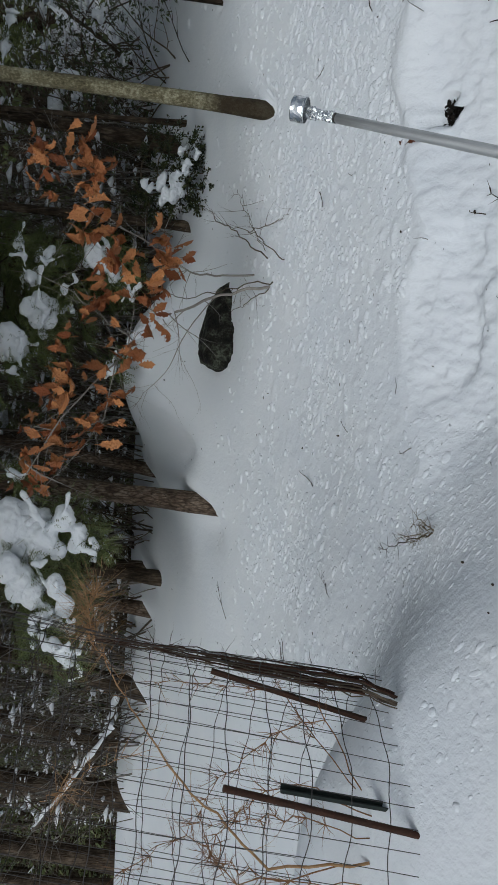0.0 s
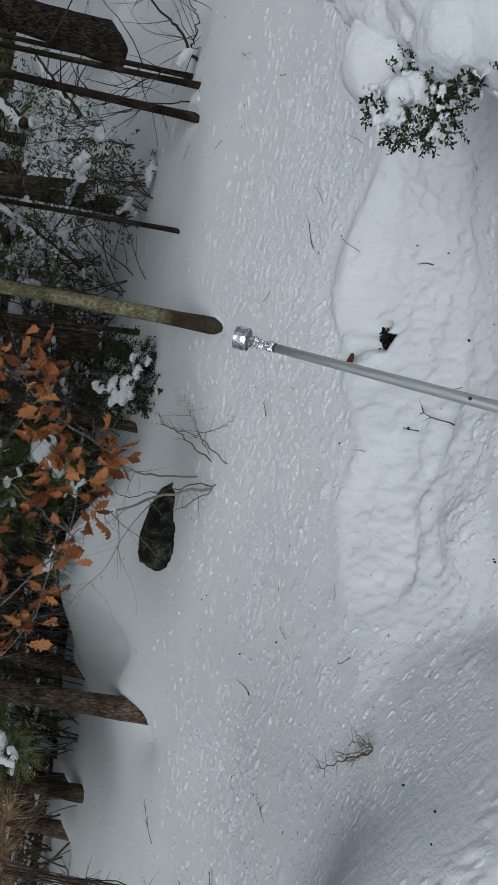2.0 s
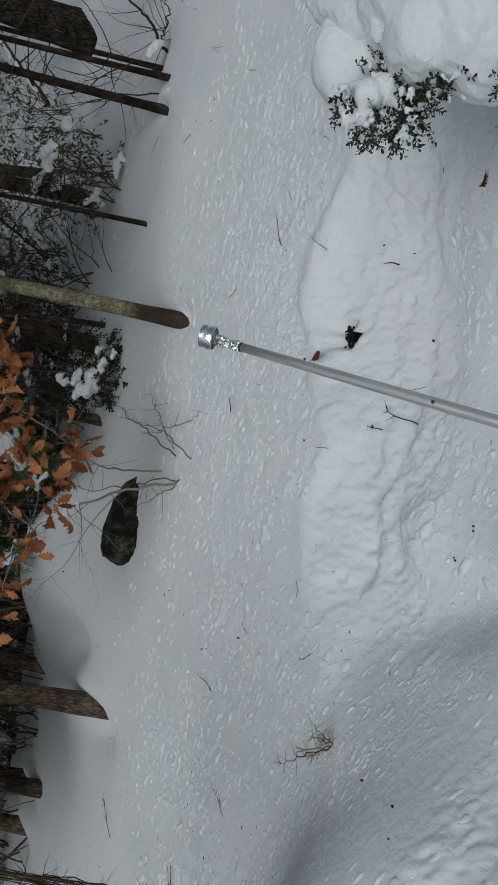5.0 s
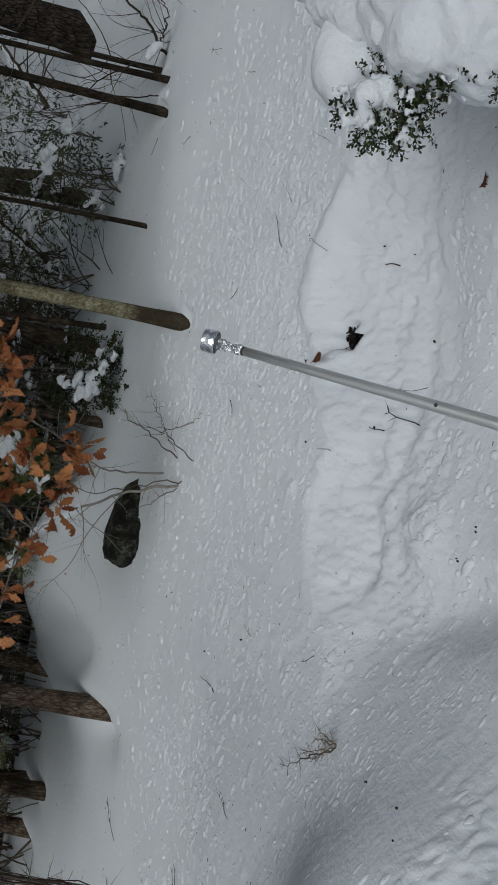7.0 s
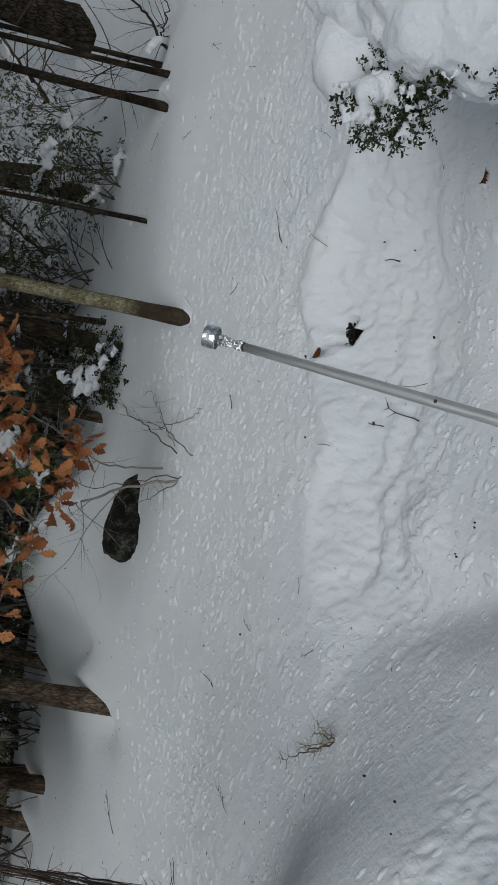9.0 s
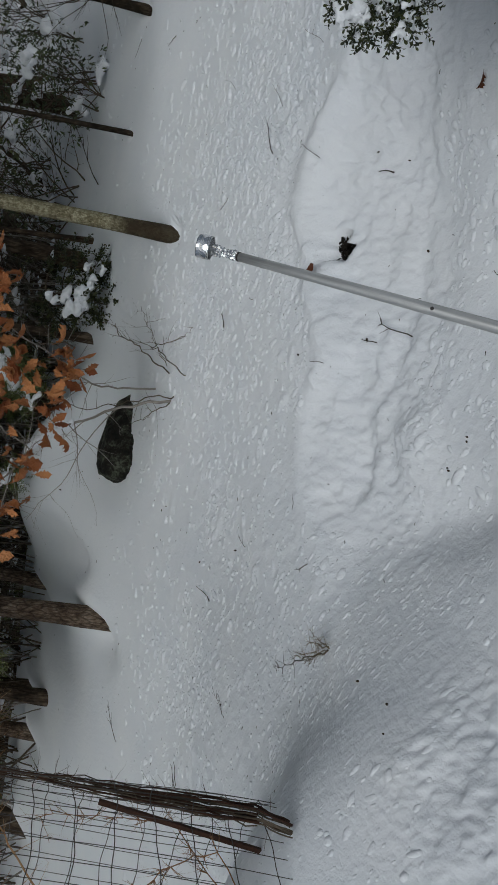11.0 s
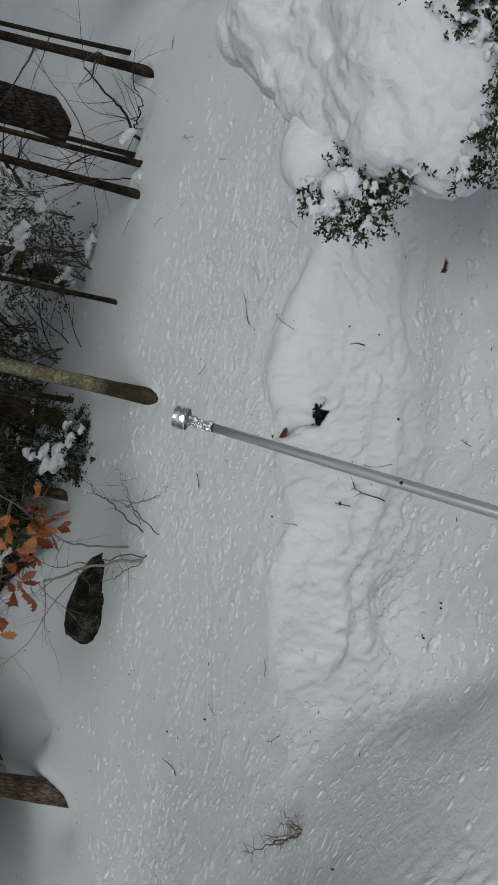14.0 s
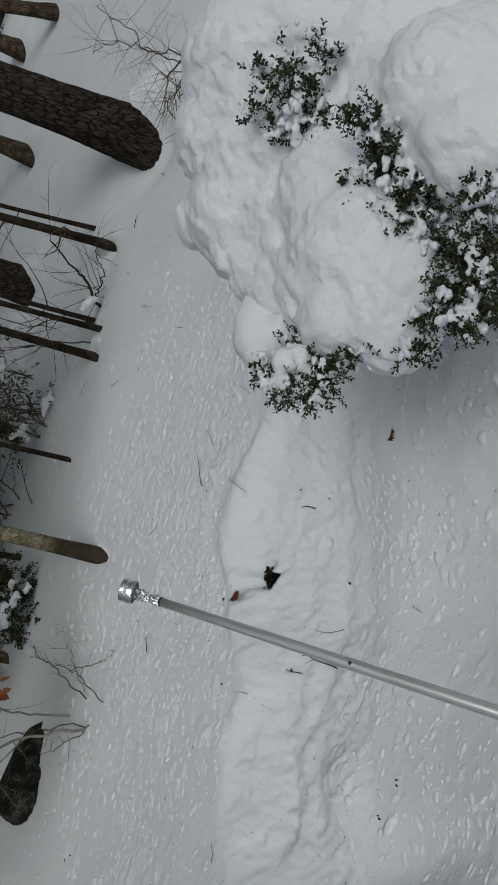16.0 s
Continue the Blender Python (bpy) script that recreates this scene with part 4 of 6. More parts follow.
    clump((0.908, 1.346, 1.041), (0.04, 0.03, 0.036), 34, (-0.4, -0.8, 0.2), deep=True)
    clump((0.9, 1.399, 1.089), (0.028, 0.03, 0.034), 22, (-0.5, -0.7, 0.1), deep=True)
    clump((0.845, 1.461, 1.104), (0.03, 0.02, 0.026), 18, (-0.7, -0.6, 0.1))
    clump((0.843, 1.41, 1.051), (0.04, 0.02, 0.018), 20, (-0.7, -0.5, -0.1), deep=True)
    clump((0.851, 1.358, 1.01), (0.03, 0.02, 0.018), 14, (-0.7, -0.5, -0.1), deep=True)
    clump((0.785, 1.514, 1.122), (0.026, 0.025, 0.026), 14, (-0.7, -0.6, 0.0))
    clump((0.804, 1.618, 1.203), (0.01, 0.02, 0.01), 4, (-0.5, -0.6, 0.2))
    clump((0.989, 1.421, 1.127), (0.018, 0.02, 0.022), 6, (-0.4, -0.7, 0.5))
    clump((0.772, 1.785, 1.376), (0.025, 0.03, 0.025), 14, (-0.7, -0.4, 0.4))
    clump((0.724, 1.76, 1.331), (0.026, 0.03, 0.026), 20, (-0.9, -0.4, 0.1))
    clump((0.721, 1.73, 1.275), (0.026, 0.03, 0.026), 22, (-0.9, -0.4, -0.2))
    clump((0.765, 1.711, 1.246), (0.022, 0.03, 0.028), 18, (-0.5, -0.6, -0.5), deep=True)
    clump((0.827, 1.74, 1.275), (0.03, 0.03, 0.025), 14, (-0.3, -0.7, -0.3), deep=True)
    clump((0.799, 1.687, 1.224), (0.018, 0.02, 0.018), 8, (-0.2, -0.8, -0.3), deep=True)
    clump((0.782, 1.751, 1.322), (0.03, 0.03, 0.02), 12, (-0.8, -0.6, 0.1))
    clump((1.623, 1.413, 1.11), (0.04, 0.03, 0.046), 24, (-0.3, -0.8, 0.5), deep=True)
    clump((1.648, 1.484, 1.195), (0.034, 0.03, 0.024), 14, (-0.3, -0.8, 0.5))
    clump((1.589, 1.478, 1.176), (0.02, 0.02, 0.014), 8, (-0.7, -0.6, 0.3))

    # ragged snow held between the leaves
    crumbs = []
    for (centre, spread), count in zip(clumps, sizes):
        for _ in range(3 + count // 3):
            p = Vector((centre[0] + rng.gauss(0, 0.6) * spread[0], centre[1] - rng.uniform(0.0, 0.03), centre[2] + rng.gauss(0, 0.6) * spread[2]))
            r = 0.0045 + 0.0080 * rng.random() ** 1.7
            for _ in range(9):
                k = r * rng.uniform(0.45, 1.0)
                crumbs.append((p.x, p.y, p.z, k * 1.2, k, k * 0.8))
                p = p + Vector((rng.gauss(0, 1), rng.gauss(0, 0.5), rng.gauss(0, 1))) * r * 1.1
    tagged(snow_lumps("caught_snow", crumbs, 0.0034, bush, "", 0.010, None, 1), kind="stuff")

    # the dark inside of the crown, where single shoots cannot be told apart
    s = Soup()
    source = shoots[0]
    co = [v.co.copy() for v in source.vertices]
    faces = [tuple(p.vertices) for p in source.polygons]
    for k in range(1500):
        if k % 3:
            centre, spread = rng.choices(clumps, weights)[0]
            p = Vector(centre) + Vector((rng.gauss(0, 0.5) * spread[0] + 0.01, rng.gauss(0.030, 0.02), rng.gauss(0, 0.5) * spread[2]))
        else:
            p = Vector(rng.choice(CORE)) + Vector((rng.gauss(0, 0.028), rng.gauss(0, 0.03), rng.gauss(0, 0.028)))
        d = Vector((rng.gauss(-0.3, 0.8), rng.gauss(-0.5, 0.8), rng.gauss(0.2, 0.8))).normalized()
        m = Matrix.Translation(p - bush.location) @ d.to_track_quat("Z", "Y").to_matrix().to_4x4() @ Matrix.Scale(0.75, 4)
        n = len(s.v)
        s.v.extend(tuple(m @ c) for c in co)
        s.f.extend(tuple(n + i for i in f) for f in faces)
    tagged(under(s.object("inner_foliage", BOX_LEAF), bush), kind="stuff")
    return bush


# first four points: leaves packed in to stand for shade under the snow
CORE = [(0.85, 1.74, 1.29), (0.86, 1.75, 1.31), (0.84, 1.73, 1.25), (0.87, 1.74, 1.27), (1.001, 1.462, 1.021), (0.961, 1.447, 0.984), (0.991, 1.493, 1.059), (0.911, 1.464, 0.997), (1.045, 1.422, 0.992), (1.156, 1.541, 1.139), (0.827, 1.791, 1.266), (0.794, 1.765, 1.24), (1.702, 1.487, 1.064), (1.417, 1.637, 1.423), (1.206, 1.519, 1.225), (1.193, 1.407, 1.042)]
box_bush()

# ---- hemlocks with snow on their boughs ----
def needle_spray(s, start, way, length, rng, size=0.020, droop=0.25):
    """A flat hemlock twig: short leaves set in two rows."""
    line = bent(start, way, length, 5, rng, 0.15, -droop * 0.3)
    s.tube(line, [0.0016, 0.0014, 0.0012, 0.001, 0.0008, 0.0005], 3, False)
    flat = Vector((rng.gauss(0, 0.35), rng.gauss(0, 0.35), 1)).normalized()
    count = max(4, int(length / (size * 0.42)))
    for k in range(count):
        f = (k + 0.5) / count * 5
        i = min(int(f), 4)
        p = line[i].lerp(line[i + 1], f - i)
        d = (line[i + 1] - line[i]).normalized()
        side = d.cross(flat).normalized() * (1 if k % 2 else -1)
        out = (side + d * 0.55 + flat * rng.uniform(-0.25, 0.25)).normalized()
        long = size * rng.uniform(0.7, 1.2) * (1 - 0.4 * (k / count))
        wide = d * long * 0.20
        mid = p + out * long * 0.5
        s.polygon([p, mid + wide, p + out * long, mid - wide])


def bough(tree, start, end, rng, sprays=26, size=0.020, reach=0.22, bark=None):
    s, wood = Soup(), Soup()
    start, end = Vector(start), Vector(end)
    n = 9
    sag = 0.10 * (end - start).length
    line = [start.lerp(end, k / n) + Vector((rng.gauss(0, 0.012), rng.gauss(0, 0.012), sag * math.sin(math.pi * k / n))) for k in range(n + 1)]
    wood.tube(line, [0.012 * (1 - 0.85 * k / n) + 0.001 for k in range(n + 1)], 6, False)
    axis = (end - start).normalized()
    side = axis.cross(Vector((0, 0, 1))).normalized()
    for k in range(sprays):
        f = (0.18 + 0.82 * (k + rng.random()) / sprays) * n
        i = min(int(f), n - 1)
        p = line[i].lerp(line[i + 1], f - i)
        way = side * rng.choice((-1, 1)) * rng.uniform(0.5, 1.1) + axis * rng.uniform(0.2, 0.9) + Vector((0, 0, rng.uniform(-0.55, 0.1)))
        long = reach * rng.uniform(0.55, 1.15) * (1.1 - 0.5 * f / n)
        needle_spray(s, p, way, long, rng, size)
        for _ in range(3):
            q = p + way.normalized() * long * rng.uniform(0.15, 0.8)
            needle_spray(s, q, way * 0.6 + side * rng.uniform(-0.8, 0.8) + Vector((0, 0, rng.uniform(-0.5, 0.1))), long * rng.uniform(0.35, 0.6), rng, size)
    ob = under(s.object("needles", NEEDLE, False), tree)
    ob.location = -tree.location
    ob = under(wood.object("bough", bark or BARK_DARK), tree)
    ob.location = -tree.location


def snow_pad(tree, spots):
    """A ragged pad of snow weighing on hemlock twigs, which poke out all round it."""
    rng = random.Random(len(spots) * 31 + int(spots[0][0] * 1000))
    mid = sum(y for _, y, _, _ in spots) / len(spots)
    balls = [(x, mid + (y - mid) * 0.3, z, r * 1.35, r * 0.8, r * 1.05) for x, y, z, r in spots]
    small = min(r for *_, r in spots)
    chained(balls, rng, [Vector(rng.choice(spots)[:3]) + Vector((rng.gauss(0, 1), -0.3, rng.gauss(-0.6, 0.7))) * small * 2.4 for _ in range(9)], small * 0.42, 0.8)
    snow_lumps("bough_snow", balls, 0.011, tree, "ragged snow lying on the boughs", 0.045, None, 3)
    s = Soup()
    for x, y, z, r in spots:
        for _ in range(30):
            q = rng.uniform(0, math.tau)
            out = Vector((math.cos(q), rng.gauss(-0.2, 0.3), math.sin(q) * 0.8 - 0.25))
            p = Vector((x, mid + r * 0.9, z)) + out * r * rng.uniform(1.2, 1.7)
            needle_spray(s, p, out + Vector((rng.gauss(0, 0.5), rng.gauss(0, 0.3), rng.gauss(-0.3, 0.4))), rng.uniform(0.06, 0.15), rng, 0.022)
    under(s.object("needles", NEEDLE, False), tree).location = -tree.location


def near_hemlock(x, y, dia, lean, height, label, seed, tips, snow):
    """A hemlock whose low boughs end at tips, with snow lying on them."""
    tree = trunk_tree(x, y, dia, lean, height, BARK_DARK, label, 1.3, 2, 3.2, 1, seed)
    rng = random.Random(seed)
    for tip in tips:
        tip = Vector(tip)
        root = Vector((x + lean * (tip.z - tree.location.z), y, tip.z + 0.12 + rng.uniform(0, 0.25)))
        bough(tree, root, tip, rng, 46, 0.026, 0.28)
    if snow:
        bough_snow(tree, snow, rng, 0.010, "ragged snow lying on the boughs")
        for bx, by, bz, r, _, _ in snow:
            s = Soup()
            for _ in range(34):
                q = rng.uniform(0, math.tau)
                out = Vector((math.cos(q), rng.gauss(-0.2, 0.3), math.sin(q) * 0.8 - 0.25))
                p = Vector((bx, by + r * 0.35, bz)) + out * r * rng.uniform(0.75, 1.2)
                needle_spray(s, p, out + Vector((rng.gauss(0, 0.5), rng.gauss(0, 0.3), rng.gauss(-0.3, 0.4))), rng.uniform(0.07, 0.17), rng, 0.024)
            under(s.object("needles", NEEDLE, False), tree).location = -tree.location
    return tree


tree = near_hemlock(-2.75, 6.05, 0.10, 0.02, 7.0, "young hemlock with wide boughs under ragged snow", 301,
             [(-1.813, 4.827, 2.458), (-1.989, 4.772, 2.366), (-2.134, 4.632, 2.505), (-2.350, 4.714, 2.403), (-2.447, 4.612, 2.691), (-2.792, 4.570, 2.507), (-2.761, 4.544, 2.729), (-2.000, 4.708, 2.701), (-2.159, 4.606, 2.840), (-1.810, 4.747, 2.858), (-2.583, 4.696, 2.474), (-2.003, 4.627, 3.021), (-2.473, 4.536, 2.944)], [])
for tree in (tree,):
    snow_pad(tree, ((-1.821, 4.48, 2.853, 0.114), (-1.837, 4.596, 2.767, 0.101), (-1.851, 4.712, 2.675, 0.081), (-1.768, 4.479, 2.529, 0.067), (-1.865, 4.575, 2.442, 0.054), (-2.0, 4.68, 2.798, 0.094), (-1.876, 4.456, 2.632, 0.074), (-1.978, 4.551, 2.565, 0.054), (-2.061, 4.668, 2.895, 0.094), (-1.976, 4.432, 2.671, 0.054), (-1.932, 4.558, 2.452, 0.047)))
    snow_pad(tree, ((-2.073, 4.414, 2.825, 0.081), (-2.146, 4.516, 2.75, 0.074), (-2.22, 4.618, 2.669, 0.067), (-2.152, 4.382, 2.536, 0.061), (-2.252, 4.486, 2.67, 0.067), (-2.363, 4.578, 2.601, 0.061), (-2.273, 4.348, 2.473, 0.054), (-2.231, 4.496, 2.774, 0.061), (-2.447, 4.551, 2.453, 0.04), (-2.317, 4.341, 2.583, 0.04), (-2.398, 4.442, 2.519, 0.04)))
    snow_pad(tree, ((-2.485, 4.296, 2.515, 0.04), (-2.556, 4.4, 2.467, 0.047), (-2.629, 4.503, 2.433, 0.04), (-2.491, 4.296, 2.564, 0.034)))
    snow_pad(tree, ((-2.356, 4.334, 2.645, 0.027), (-2.446, 4.435, 2.649, 0.027), (-2.546, 4.534, 2.647, 0.027), (-2.455, 4.306, 2.584, 0.024)))
    snow_pad(tree, ((-1.876, 4.444, 2.352, 0.027), (-1.928, 4.554, 2.334, 0.027), (-1.952, 4.672, 2.325, 0.02)))
    snow_pad(tree, ((-1.551, 4.549, 2.866, 0.024), (-1.587, 4.663, 2.845, 0.027), (-1.624, 4.777, 2.832, 0.02)))
tree = near_hemlock(-0.60, 6.28, 0.16, 0.120, 8.0, "hemlock with dark drooping boughs and clots of snow", 302,
             [(-0.863, 5.385, 2.991), (-0.702, 5.445, 2.827), (-0.932, 5.529, 2.756), (-1.089, 5.324, 3.076), (-1.091, 5.481, 2.852), (-0.806, 5.572, 2.619), (-0.497, 5.431, 2.983), (-0.329, 5.415, 3.096), (-0.379, 5.633, 2.505), (-0.521, 5.634, 2.418), (-0.406, 5.588, 2.761), (-0.810, 5.329, 3.235), (-1.240, 5.268, 3.165)], [])
for tree in (tree,):
    snow_pad(tree, ((-0.653, 5.301, 2.998, 0.059), (-0.638, 5.426, 2.938, 0.074), (-0.66, 5.541, 2.869, 0.059), (-0.716, 5.282, 2.936, 0.059), (-0.737, 5.397, 2.852, 0.045), (-0.812, 5.504, 2.91, 0.037)))
    snow_pad(tree, ((-0.859, 5.252, 3.103, 0.082), (-0.887, 5.367, 3.059, 0.074), (-0.916, 5.482, 3.013, 0.045), (-0.942, 5.229, 3.057, 0.059), (-0.951, 5.355, 3.145, 0.059), (-0.973, 5.468, 3.025, 0.037)))
    snow_pad(tree, ((-0.269, 5.403, 3.102, 0.03), (-0.252, 5.531, 3.1, 0.03)))
    snow_pad(tree, ((-0.314, 5.383, 2.908, 0.033), (-0.284, 5.515, 2.902, 0.03), (-0.364, 5.622, 2.997, 0.022)))
    snow_pad(tree, ((-0.459, 5.35, 3.001, 0.041), (-0.482, 5.468, 2.992, 0.037), (-0.433, 5.604, 2.99, 0.026), (-0.521, 5.325, 2.775, 0.033)))
    snow_pad(tree, ((-0.289, 5.376, 2.6, 0.063), (-0.342, 5.485, 2.56, 0.052), (-0.393, 5.593, 2.479, 0.045), (-0.405, 5.337, 2.38, 0.033), (-0.251, 5.512, 2.645, 0.041)))
    snow_pad(tree, ((-0.975, 5.194, 2.415, 0.033), (-0.983, 5.315, 2.414, 0.026)))
    snow_pad(tree, ((-1.064, 5.198, 3.043, 0.026), (-1.067, 5.321, 3.054, 0.019)))
    snow_pad(tree, ((1.131, 5.769, 3.316, 0.03), (0.977, 5.856, 3.348, 0.033), (1.042, 5.996, 3.344, 0.033)))
near_hemlock(-0.30, 6.75, 0.09, 0.02, 7.0, "slim hemlock with small clots of snow on thin boughs", 303,
             [(-0.429, 5.905, 3.180), (-0.335, 5.945, 3.035), (-0.539, 5.916, 3.098), (-0.328, 5.920, 2.631), (-0.431, 5.936, 2.486), (-0.341, 5.952, 2.394), (-0.244, 5.893, 3.263), (-0.232, 5.995, 2.811)],
             [(-0.353, 5.840, 3.041, 0.071, 0.071, 0.071), (-0.489, 5.811, 3.122, 0.062, 0.062, 0.062), (-0.293, 5.804, 3.199, 0.050, 0.050, 0.050), (-0.334, 5.816, 2.646, 0.098, 0.098, 0.098), (-0.409, 5.832, 2.513, 0.090, 0.090, 0.090), (-0.357, 5.826, 2.575, 0.074, 0.074, 0.074), (-0.409, 5.840, 3.027, 0.042, 0.042, 0.042)])


def snowy_shrub():
    x, y = 0.24, 5.78
    tree = base_empty("evergreen_shrub", (x, y, gz(x, y)), "knee-high evergreen shrub bowed under pads of snow", "shrub")
    rng = random.Random(77)
    s = Soup()
    top = Vector((0.222, 5.701, 2.408))
    s.tube([Vector((0, 0, -0.1)), (top - tree.location) * 0.5, top - tree.location], [0.012, 0.008, 0.003], 6)
    under(s.object("trunk", BARK_DARK), tree)
    shoots = [sprig_mesh("shoot", 80 + k, rng.randint(9, 13), rng.uniform(0.06, 0.10), 0.026) for k in range(4)]
    for tip in ((0.477, 5.645, 2.311), (0.520, 5.602, 2.201), (0.502, 5.566, 2.032), (0.459, 5.525, 1.917), (0.339, 5.486, 1.885), (0.218, 5.493, 1.880), (0.103, 5.543, 1.974), (0.070, 5.584, 2.122), (0.035, 5.622, 2.271), (0.137, 5.662, 2.341), (0.249, 5.482, 2.058), (0.342, 5.518, 2.178)):
        tip = Vector(tip)
        root = tree.location.lerp(top, min(0.95, max(0.1, (tip.z - tree.location.z + 0.06) / (top.z - tree.location.z))))
        s = Soup()
        crooked_line = [root.lerp(tip, f) + Vector((rng.gauss(0, 0.01), rng.gauss(0, 0.01), 0.03 * math.sin(math.pi * f))) for f in (0, 0.25, 0.5, 0.75, 1)]
        s.tube(crooked_line, [0.006, 0.005, 0.004, 0.003, 0.002], 5)
        under(s.object("branch", TWIG), tree).location = -tree.location
        for _ in range(20):
            p = crooked_line[rng.choice((2, 3, 3, 4, 4))] + Vector((rng.gauss(0, 0.035), rng.gauss(0, 0.03), rng.gauss(0, 0.03)))
            d = ((tip - root).normalized() * 0.7 + Vector((rng.gauss(0, 0.6), rng.gauss(-0.2, 0.5), rng.gauss(-0.2, 0.6)))).normalized()
            ob = new("sprig", rng.choice(shoots))
            ob.parent = tree
            ob.matrix_local = Matrix.Translation(p - tree.location) @ d.to_track_quat("Z", "Y").to_matrix().to_4x4() @ pose(0, 0, 0, 0, 0, rng.uniform(0, 360))
    heaps = ((0.225, 5.479, 2.121, 0.092, 0.092, 0.092), (0.147, 5.477, 2.186, 0.065, 0.065, 0.065), (0.318, 5.478, 2.064, 0.053, 0.053, 0.053), (0.426, 5.517, 2.106, 0.038, 0.038, 0.038), (0.427, 5.474, 2.002, 0.031, 0.031, 0.031), (0.186, 5.566, 2.286, 0.035, 0.035, 0.035), (0.233, 5.520, 2.223, 0.054, 0.054, 0.054), (0.206, 5.561, 2.324, 0.031, 0.031, 0.031))
    bough_snow(tree, heaps, rng, 0.008, "lumps of snow weighing the branches down")


snowy_shrub()


# ---- oak saplings that keep their dry leaves ----
LOBES = ((0.0, 0.02), (0.09, 0.06), (0.19, 0.18), (0.26, 0.14), (0.37, 0.28), (0.45, 0.20), (0.57, 0.34), (0.66, 0.23), (0.77, 0.27), (0.87, 0.13), (1.0, 0.0))


def oak_leaf_mesh(seed):
    rng = random.Random(seed)
    s = Soup()
    curl, fold, twist = rng.uniform(-0.6, 1.5), rng.uniform(0.15, 1.1), rng.uniform(-0.8, 0.8)
    left, mid, right = [], [], []
    for f, w in LOBES:
        bend = curl * f * f
        centre = Vector((0.10 * math.sin(twist * f * 2), -math.sin(bend) * f * 0.6, -f * math.cos(bend * 0.6)))
        wl, wr = w * rng.uniform(0.6, 0.95), w * rng.uniform(0.6, 0.95)
        mid.append(centre)
        left.append(centre + Vector((-wl, -wl * fold * rng.uniform(0.5, 1.3), -0.03 + 0.05 * rng.random())))
        right.append(centre + Vector((wr, -wr * fold * rng.uniform(0.5, 1.3), -0.03 + 0.05 * rng.random())))
    s.sheet([left, mid, right])
    s.tube([Vector((0, 0, 0.16)), Vector((0, 0, 0.0)), mid[5]], [0.012, 0.010, 0.006], 3, False)
    me = bpy.data.meshes.new("leaf")
    me.from_pydata(s.v, [], s.f)
    me.polygons.foreach_set("use_smooth", np.ones(len(me.polygons), bool))
    me.materials.append(OAK_LEAF)
    return me


OAK_LEAVES = [oak_leaf_mesh(k) for k in range(9)]


